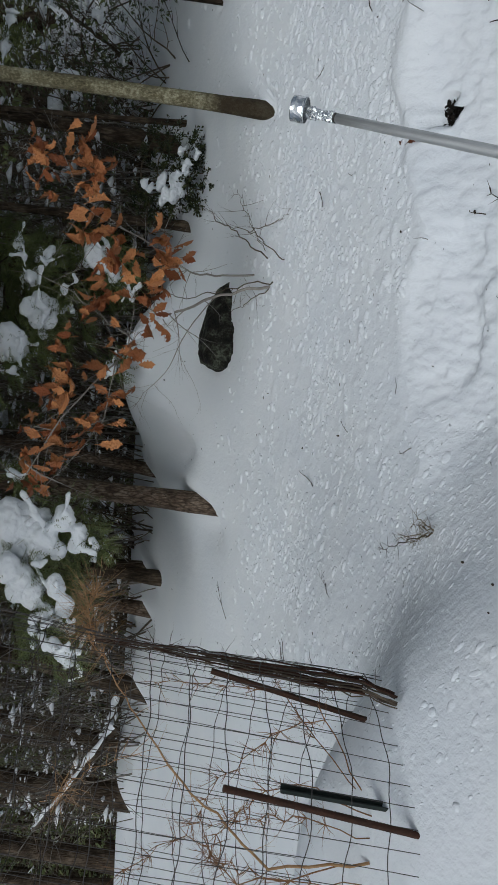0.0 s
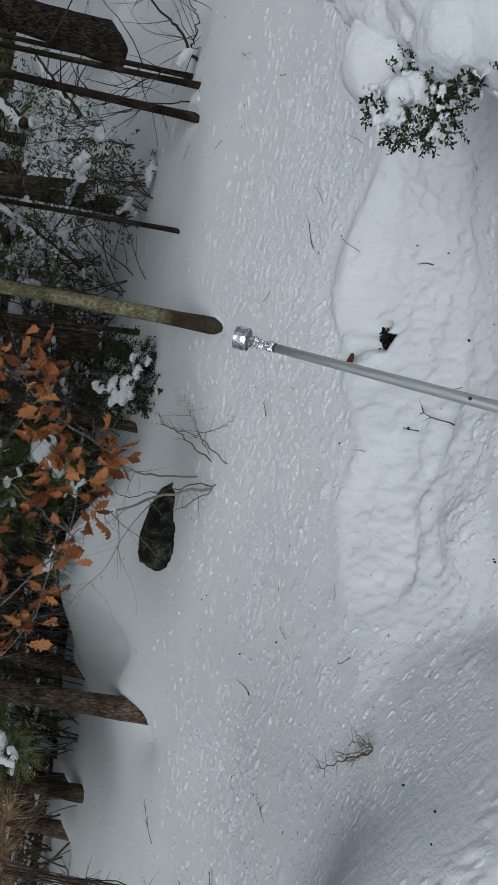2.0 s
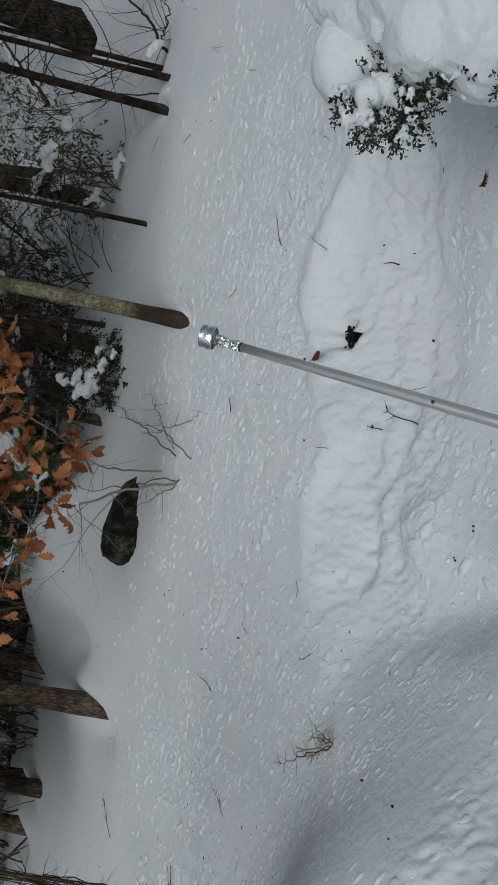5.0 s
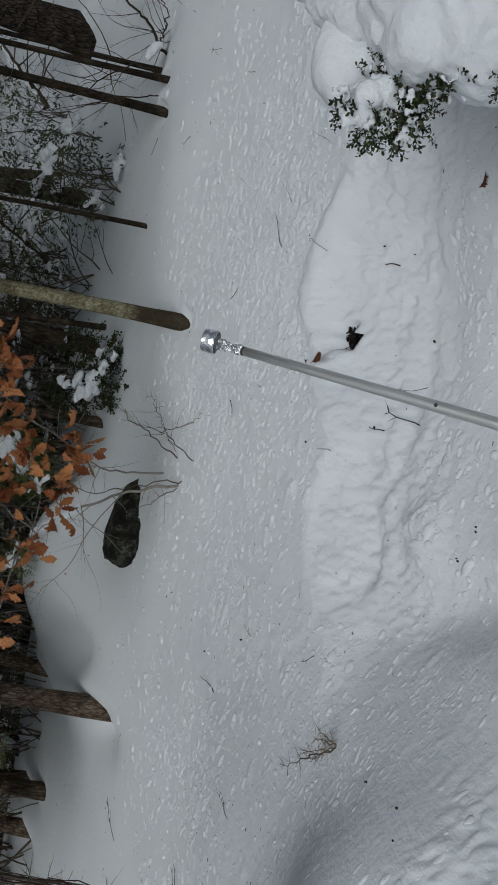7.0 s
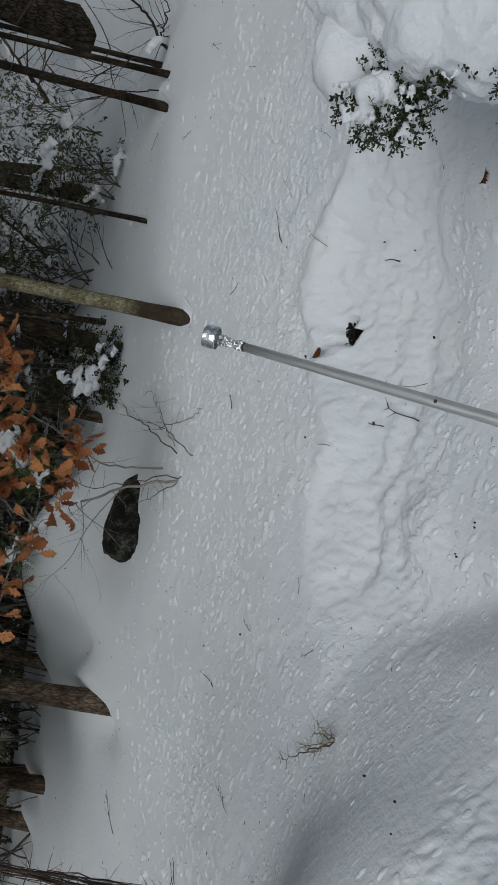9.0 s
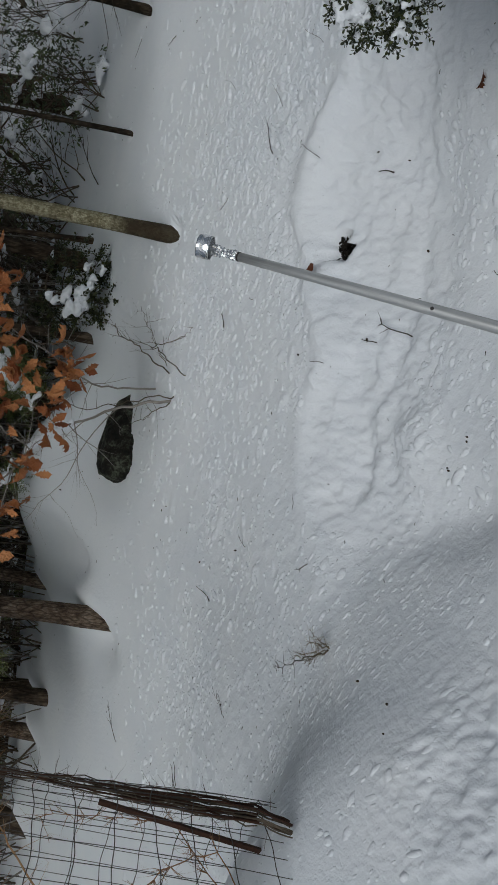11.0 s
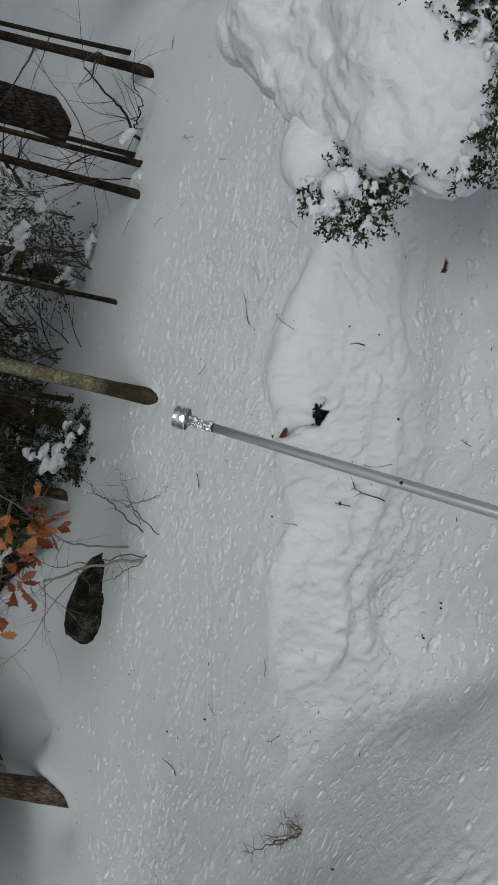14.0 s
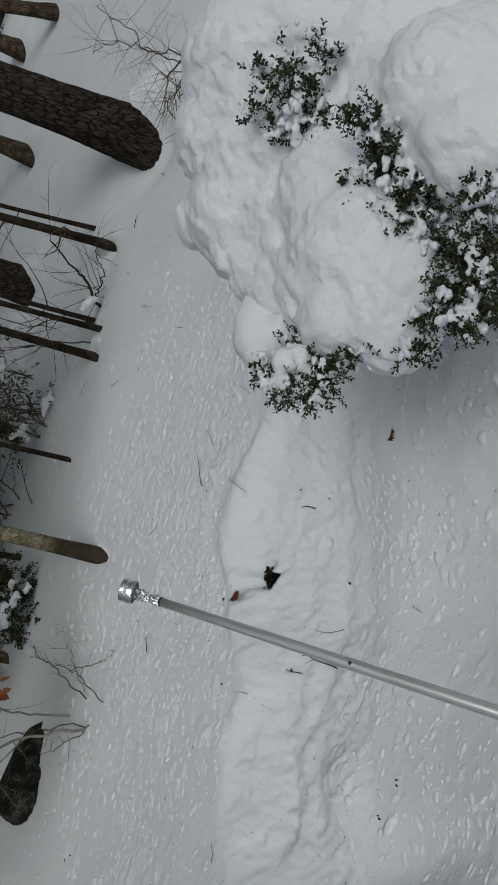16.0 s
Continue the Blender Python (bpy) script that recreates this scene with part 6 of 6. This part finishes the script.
def bowed_bough():
    x, y = (2.449, 5.510)
    thing = base_empty("bowed_sapling", (x, y, gz(x, y)), "thin dark sapling bent into an arch with snow in its crook", "sapling")
    rng = random.Random(32)
    for line, r in (([(x, y, gz(x, y) - 0.1), (2.464, 5.460, 2.034), (2.544, 5.363, 2.104), (2.603, 5.267, 2.240), (2.709, 5.192, 2.415)], 0.013),
                    ([(2.464, 5.460, 2.034), (2.507, 5.330, 2.032), (2.558, 5.197, 1.999), (2.629, 5.157, 2.066), (2.728, 5.101, 2.118)], 0.006),
                    ([(2.278, 5.436, 1.955), (2.277, 5.313, 2.169), (2.108, 5.255, 2.354), (1.966, 5.285, 2.529)], 0.007),
                    ([(2.137, 5.385, 1.970), (2.051, 5.297, 2.167), (1.963, 5.308, 2.370), (1.892, 5.311, 2.537)], 0.005)):
        s = Soup()
        crooked(s, line, r, r * 0.4, rng, 7, 0.01, 9, 0.5, 0.0025, 1)
        ob = under(s.object("stem", DARK_TWIG), thing)
        ob.location = -thing.location
    snow_lumps("snow_clot", [(2.448, 5.410, 2.066, 0.033, 0.033, 0.033), (2.418, 5.422, 2.090, 0.033, 0.033, 0.033), (2.383, 5.436, 2.107, 0.025, 0.025, 0.025), (2.466, 5.404, 2.039, 0.021, 0.021, 0.021)], 0.008, thing, "lump of snow in the crook", 0.022, None, 2)


bowed_bough()


def dead_branch():
    x, y = (-0.140, 4.399)
    thing = base_empty("dead_branch", (x, y, gz(x, y)), "forked dead branch with thin twigs standing in the snow", "branch")
    rng = random.Random(33)
    for line, r in (([(-0.146, 4.347, 1.526), (-0.077, 4.351, 1.634), (-0.004, 4.401, 1.746), (0.011, 4.400, 1.815), (0.070, 4.398, 1.842)], 0.0042),
                    ([(-0.201, 4.085, 1.366), (-0.137, 4.143, 1.461), (-0.054, 4.249, 1.566), (-0.021, 4.301, 1.641), (-0.000, 4.401, 1.761)], 0.0038),
                    ([(-0.027, 4.301, 1.641), (0.015, 4.199, 1.562), (0.056, 4.145, 1.485), (0.107, 4.092, 1.452)], 0.0025),
                    ([(-0.109, 4.298, 1.544), (0.009, 4.351, 1.629), (0.102, 4.399, 1.684), (0.185, 4.446, 1.722)], 0.002),
                    ([(-0.257, 4.240, 1.490), (-0.280, 4.293, 1.612), (-0.332, 4.291, 1.739), (-0.400, 4.330, 1.925), (-0.381, 4.325, 2.016)], 0.004),
                    ([(-0.293, 4.239, 1.506), (-0.370, 4.237, 1.602), (-0.428, 4.233, 1.683)], 0.003)):
        s = Soup()
        crooked(s, line, r, r * 0.4, rng, 5, 0.006, 6, 0.16, 0.0012, 1)
        ob = under(s.object("twig", TWIG), thing)
        ob.location = -thing.location


dead_branch()


# ---- dry plants in and about the cage ----
def dry_stalks():
    z = gz(-1.7, 1.95)
    plant = base_empty("dry_plant", (-1.7, 1.95, z), "dry straw-coloured stalks standing inside a wire cage", "dead plant")
    rng = random.Random(34)
    for line, r, mat, twigs in (
            ([(-1.55, 1.75, z - 0.1), (-1.589, 1.742, 1.444), (-1.557, 1.849, 1.558), (-1.497, 1.964, 1.708), (-1.404, 2.086, 1.840), (-1.319, 2.188, 1.943), (-1.244, 2.276, 2.031)], 0.0042, STRAW, 16),
            ([(-1.60, 1.80, z - 0.1), (-1.726, 1.829, 1.509), (-1.648, 1.907, 1.658), (-1.718, 1.842, 1.816)], 0.0022, RUSTY_STRAW, 66),
            ([(-1.45, 1.85, z - 0.1), (-1.281, 1.955, 1.319), (-1.360, 1.985, 1.455), (-1.486, 1.968, 1.567), (-1.615, 1.935, 1.648)], 0.0020, RUSTY_STRAW, 78),
            ([(-1.45, 1.80, z - 0.1), (-1.425, 1.866, 1.376), (-1.478, 1.901, 1.459), (-1.562, 1.907, 1.527), (-1.665, 1.891, 1.594)], 0.0020, RUSTY_STRAW, 66),
            ([(-1.50, 1.78, z - 0.1), (-1.455, 1.782, 1.393), (-1.538, 1.859, 1.499), (-1.594, 1.887, 1.647)], 0.0018, RUSTY_STRAW, 72),
            ([(-1.45, 1.85, z - 0.1), (-1.287, 2.088, 1.427), (-1.319, 2.141, 1.588), (-1.328, 2.137, 1.786)], 0.0017, RUSTY_STRAW, 60),
            ([(-1.62, 1.75, z - 0.1), (-1.571, 1.693, 1.455), (-1.592, 1.752, 1.553), (-1.578, 1.769, 1.613)], 0.0016, RUSTY_STRAW, 54),
            ([(-1.345, 2.176, 1.906), (-1.273, 2.266, 1.993), (-1.199, 2.299, 2.038), (-1.152, 2.326, 2.011)], 0.0015, STRAW, 150),
            ([(-1.559, 1.957, 2.000), (-1.524, 1.991, 1.946), (-1.498, 2.021, 1.841)], 0.0018, STRAW, 14),
            ([(-1.591, 1.919, 2.067), (-1.570, 1.946, 2.013), (-1.559, 1.957, 2.000)], 0.0014, STRAW, 24)):
        s = Soup()
        crooked(s, line, r, r * 0.4, rng, 5, 0.006, twigs, 0.13 if mat is STRAW else 0.07, 0.0012, 1)
        ob = under(s.object("stalk", mat), plant)
        ob.location = -plant.location


dry_stalks()


def vine_bundle():
    """Old vine stems tied along the cage's edge."""
    z = gz(-1.25, 1.9)
    thing = base_empty("vine_bundle", (-1.25, 1.9, z), "bundle of old brown vine stems bound to the wire", "dead vine")
    rng = random.Random(35)
    for k in range(22):
        o = Vector((rng.gauss(0, 0.008), rng.gauss(0, 0.02), 0))
        f = rng.uniform(0.5, 1.0)
        pts = [Vector((-1.178, 1.918, 1.147)) + o * 0.8, Vector((-1.181, 1.985, 1.228)) + o, Vector((-1.202, 2.048, 1.376)) + o, Vector((-1.217, 2.107, 1.565)) + o * 0.8, Vector((-1.221, 2.153, 1.764)) + o * 0.6, Vector((-1.222, 2.181, 1.982)) + o * 0.5]
        s = Soup()
        crooked(s, pts[rng.choice((0, 0, 1)):rng.choice((4, 5, 6, 6))], rng.uniform(0.0016, 0.0042), 0.0012, rng, 6, 0.0022, 6, 0.07, 0.0010, 1)
        ob = under(s.object("vine_stem", rng.choice((TWIG, RUST, TWIG))), thing)
        ob.location = -thing.location


vine_bundle()


def weed():
    x, y = (-0.896, 2.487)
    thing = base_empty("dry_weed", (x, y, gz(x, y)), "small branching dry weed poking out of the snow", "weed")
    rng = random.Random(36)
    root = Vector((x, y, gz(x, y) - 0.02))
    for tip, r in (((-0.867, 2.447, 1.039), 0.0024), ((-0.960, 2.447, 1.121), 0.0028), ((-0.938, 2.447, 1.044), 0.002), ((-0.916, 2.447, 1.078), 0.002), ((-0.840, 2.447, 1.034), 0.0018)):
        s = Soup()
        tip = Vector(tip)
        crooked(s, [root, root.lerp(tip, 0.4) + Vector((0, 0, 0.01)), root.lerp(tip, 0.75), tip], r, 0.0008, rng, 5, 0.003, 24, 0.048, 0.0007, 2)
        ob = under(s.object("stem", DARK_TWIG if r > 0.0025 else DRY_STEM), thing)
        ob.location = -thing.location


weed()


# ---- twigs, seed heads and leaves that lie on the snow ----
def twig(spot, length, turn, label, fork=0, rise=0.0, r=0.0016, seed=0):
    x, y = spot
    rng = random.Random(seed * 7 + 3)
    a = radians(turn)
    s = Soup()
    pts = []
    for k in range(6):
        f = k / 5 - 0.5
        px, py = math.cos(a) * length * f, math.sin(a) * length * f
        bow = 0.10 * length * math.sin(k * 0.8 + seed)
        px, py = px - math.sin(a) * bow, py + math.cos(a) * bow
        pts.append(Vector((px, py, gz(x + px, y + py) - gz(x, y) + 0.004 + rise * (k / 5))))
    s.tube(pts, [r * (1 - 0.1 * k) for k in range(6)], 5)
    for _ in range(fork):
        branching(s, pts[rng.randint(2, 4)], (math.cos(a + rng.choice((-0.7, 0.7))), math.sin(a + rng.choice((-0.7, 0.7))), 0.15), length * 0.4, r * 0.7, rng, 0, 4, 0.25)
    ob = s.object("fallen_twig", DARK_TWIG)
    ob.location = (x, y, gz(x, y))
    return tagged(ob, label, "twig", "twigs lying on the snow")


def seed_bit(spot, size, seed=0):
    x, y = spot
    rng = random.Random(seed + 900)
    bm = bmesh.new()
    bmesh.ops.create_icosphere(bm, subdivisions=2, radius=1)
    for v in bm.verts:
        v.co *= 1 + rng.uniform(-0.3, 0.3)
        v.co = Vector((v.co.x * size, v.co.y * size * 0.6, v.co.z * size * 0.6))
    ob = mesh_object("seed_husk", bm, DARK_TWIG)
    ob.location = (x, y, gz(x, y) + size * 0.3)
    ob.rotation_euler = (rng.uniform(0, 3), rng.uniform(0, 3), rng.uniform(0, 3))
    return tagged(ob, "small dark seed husk lying on the snow", "seed husk", "husks on the snow")


DARK = "short dark twig lying on the snow"
FORK = "forked dark twig lying on the snow"
THIN = "thin curved brown needle-like twig on the snow"
twig((0.930, 3.557), 0.13, 30, FORK, 2, 0.01, 0.0022, 1)
twig((0.842, 3.262), 0.11, 65, THIN, 0, 0.01, 0.0013, 2)
twig((0.152, 3.787), 0.07, 20, DARK, 1, 0.01, 0.0025, 3)
twig((0.021, 2.991), 0.05, 80, THIN, 0, 0.01, 0.0013, 4)
twig((0.179, 2.790), 0.14, 60, FORK, 3, 0.02, 0.0024, 5)
twig((0.284, 2.817), 0.09, 100, THIN, 1, 0.01, 0.0012, 6)
twig((0.694, 3.920), 0.07, 150, DARK, 1, 0.01, 0.002, 7)
twig((1.091, 3.504), 0.09, 40, THIN, 3, 0.02, 0.001, 8)
twig((1.264, 4.015), 0.12, 60, THIN, 2, 0.02, 0.0008, 9)
twig((-1.088, 3.592), 0.13, 70, DARK, 0, 0.01, 0.0024, 10)
twig((-0.716, 2.800), 0.06, 120, FORK, 2, 0.01, 0.0016, 11)
twig((-0.757, 3.276), 0.05, 40, FORK, 2, 0.02, 0.0012, 12)
twig((-2.206, 4.555), 0.20, 20, FORK, 4, 0.05, 0.0018, 13)
twig((-1.990, 3.630), 0.10, 15, FORK, 1, 0.01, 0.002, 14)
twig((-1.394, 3.129), 0.10, 60, THIN, 4, 0.03, 0.0008, 15)
twig((1.668, 4.766), 0.07, 120, DARK, 1, 0.01, 0.002, 16)
twig((1.833, 4.082), 0.06, 60, DARK, 1, 0.01, 0.0018, 17)
twig((2.118, 4.535), 0.06, 70, FORK, 2, 0.03, 0.0012, 18)
twig((1.808, 5.417), 0.12, 170, DARK, 0, 0.02, 0.0016, 19)
twig((1.293, 6.275), 0.45, 30, "bent bare twig rising from the snow", 2, 0.18, 0.004, 20)
twig((0.750, 2.994), 0.05, 90, DARK, 0, 0.005, 0.003, 21)
twig((-0.512, 2.972), 0.06, 5, THIN, 0, 0.005, 0.001, 22)
twig((1.272, 3.269), 0.10, 40, THIN, 4, 0.03, 0.0009, 23)
twig((0.369, 2.426), 0.03, 40, FORK, 2, 0.01, 0.0014, 24)
twig((0.253, 3.549), 0.03, 80, DARK, 0, 0.005, 0.0016, 25)
twig((2.987, 5.117), 0.10, 10, FORK, 2, 0.01, 0.0026, 26)
twig((2.108, 4.555), 0.08, 60, FORK, 3, 0.03, 0.0012, 27)
twig((2.532, 5.009), 0.04, 60, DARK, 0, 0.01, 0.0016, 28)
twig((3.288, 4.933), 0.07, 40, DARK, 1, 0.02, 0.0036, 29)
twig((0.125, 2.866), 0.04, 70, FORK, 1, 0.01, 0.002, 30)
twig((-2.012, 3.653), 0.10, 15, FORK, 2, 0.01, 0.002, 31)
twig((-1.395, 3.092), 0.09, 50, THIN, 4, 0.02, 0.0009, 32)
for k, spot in enumerate(((1.714, 4.537), (1.720, 4.503), (0.039, 3.117), (0.127, 2.871), (0.462, 2.785), (0.821, 3.027), (0.841, 3.495), (-0.863, 4.251), (-0.973, 3.694), (-0.894, 1.897), (-0.138, 2.347), (-0.246, 2.393), (-0.847, 1.972), (-0.875, 2.182), (1.616, 3.900), (1.415, 4.588), (0.785, 2.920), (-0.815, 3.352), (-1.006, 5.208), (-0.850, 5.086), (-0.828, 4.197), (1.706, 4.541), (1.409, 4.589), (0.460, 2.785), (-0.153, 2.346), (-0.253, 2.388))):
    seed_bit(spot, (0.005, 0.004, 0.006, 0.0065, 0.0045)[k % 5], k)


def hole_litter():
    """Dark stems and leaf mould in the hole, near-black to stand in for its shade."""
    x, y = HOLE
    rng = random.Random(38)
    s = Soup()
    for _ in range(420):
        y0 = rng.uniform(-0.016, 0.026)
        p = Vector((rng.uniform(-0.036, 0.030) + 0.4 * y0, y0, 0.35 * y0 - rng.uniform(0.035, 0.11)))
        d = Vector((rng.gauss(0, 1), rng.gauss(0, 1), rng.gauss(0.2, 0.6))).normalized()
        w = d.cross(Vector((rng.gauss(0, 1), rng.gauss(0, 1), 1))).normalized()
        long = rng.uniform(0.012, 0.028)
        s.polygon([p, p + d * long * 0.5 + w * long * 0.3, p + d * long, p + d * long * 0.5 - w * long * 0.3])
    for _ in range(6):
        branching(s, (rng.gauss(0, 0.012), rng.gauss(0, 0.02), -0.13), (rng.gauss(0, 0.5), rng.gauss(-0.3, 0.4), 1), 0.09, 0.0018, rng, 1, 4, 0.3, 0, 3)
    ob = s.object("leaf_litter", HOLE_SHADE_MOULD)
    ob.location = (x, y, gz(x, y))
    tagged(ob, "leaf mould and stems, blackened to stand in for shade in a hole", "leaf litter")


hole_litter()


def fallen_leaf(spot, size, turn, label, seed):
    x, y = spot
    ob = new("fallen_leaf", bpy.data.meshes.new("fallen_leaf"))
    source = OAK_LEAVES[seed % len(OAK_LEAVES)]
    ob.data = source.copy()
    ob.data.materials[0] = DEAD_LEAF
    ob.matrix_world = pose(x, y, gz(x, y) + 0.014, 75, 10, turn) @ Matrix.Scale(size, 4)
    return tagged(ob, label, "leaf", "leaves lying on the snow")


fallen_leaf((0.970, 2.495), 0.062, 35, "curled red-brown leaf lying on the snow", 1)
fallen_leaf((0.353, 3.150), 0.080, 200, "curled brown leaf lying by the hole", 4)
fallen_leaf((0.366, 3.233), 0.030, 10, "small dark curled leaf on the snow", 2)


def litter():
    """Needles and bark crumbs, too small to count."""
    rng = random.Random(37)
    s = Soup()
    for _ in range(300):
        a, r = radians(rng.uniform(-34, 40)), rng.uniform(2.2, 6.5)
        x, y = math.sin(a) * r, math.cos(a) * r
        t, long = rng.uniform(0, math.tau), rng.uniform(0.004, 0.015)
        z = gz(x, y) + 0.006
        d = Vector((math.cos(t), math.sin(t), rng.uniform(-0.1, 0.3))) * long
        s.tube([Vector((x, y, z)), Vector((x, y, z)) + d], [rng.uniform(0.0006, 0.0014)] * 2, 4)
    tagged(s.object("litter", DARK_TWIG), "scattered needles and bark crumbs on the snow", "litter", kind="stuff")


litter()
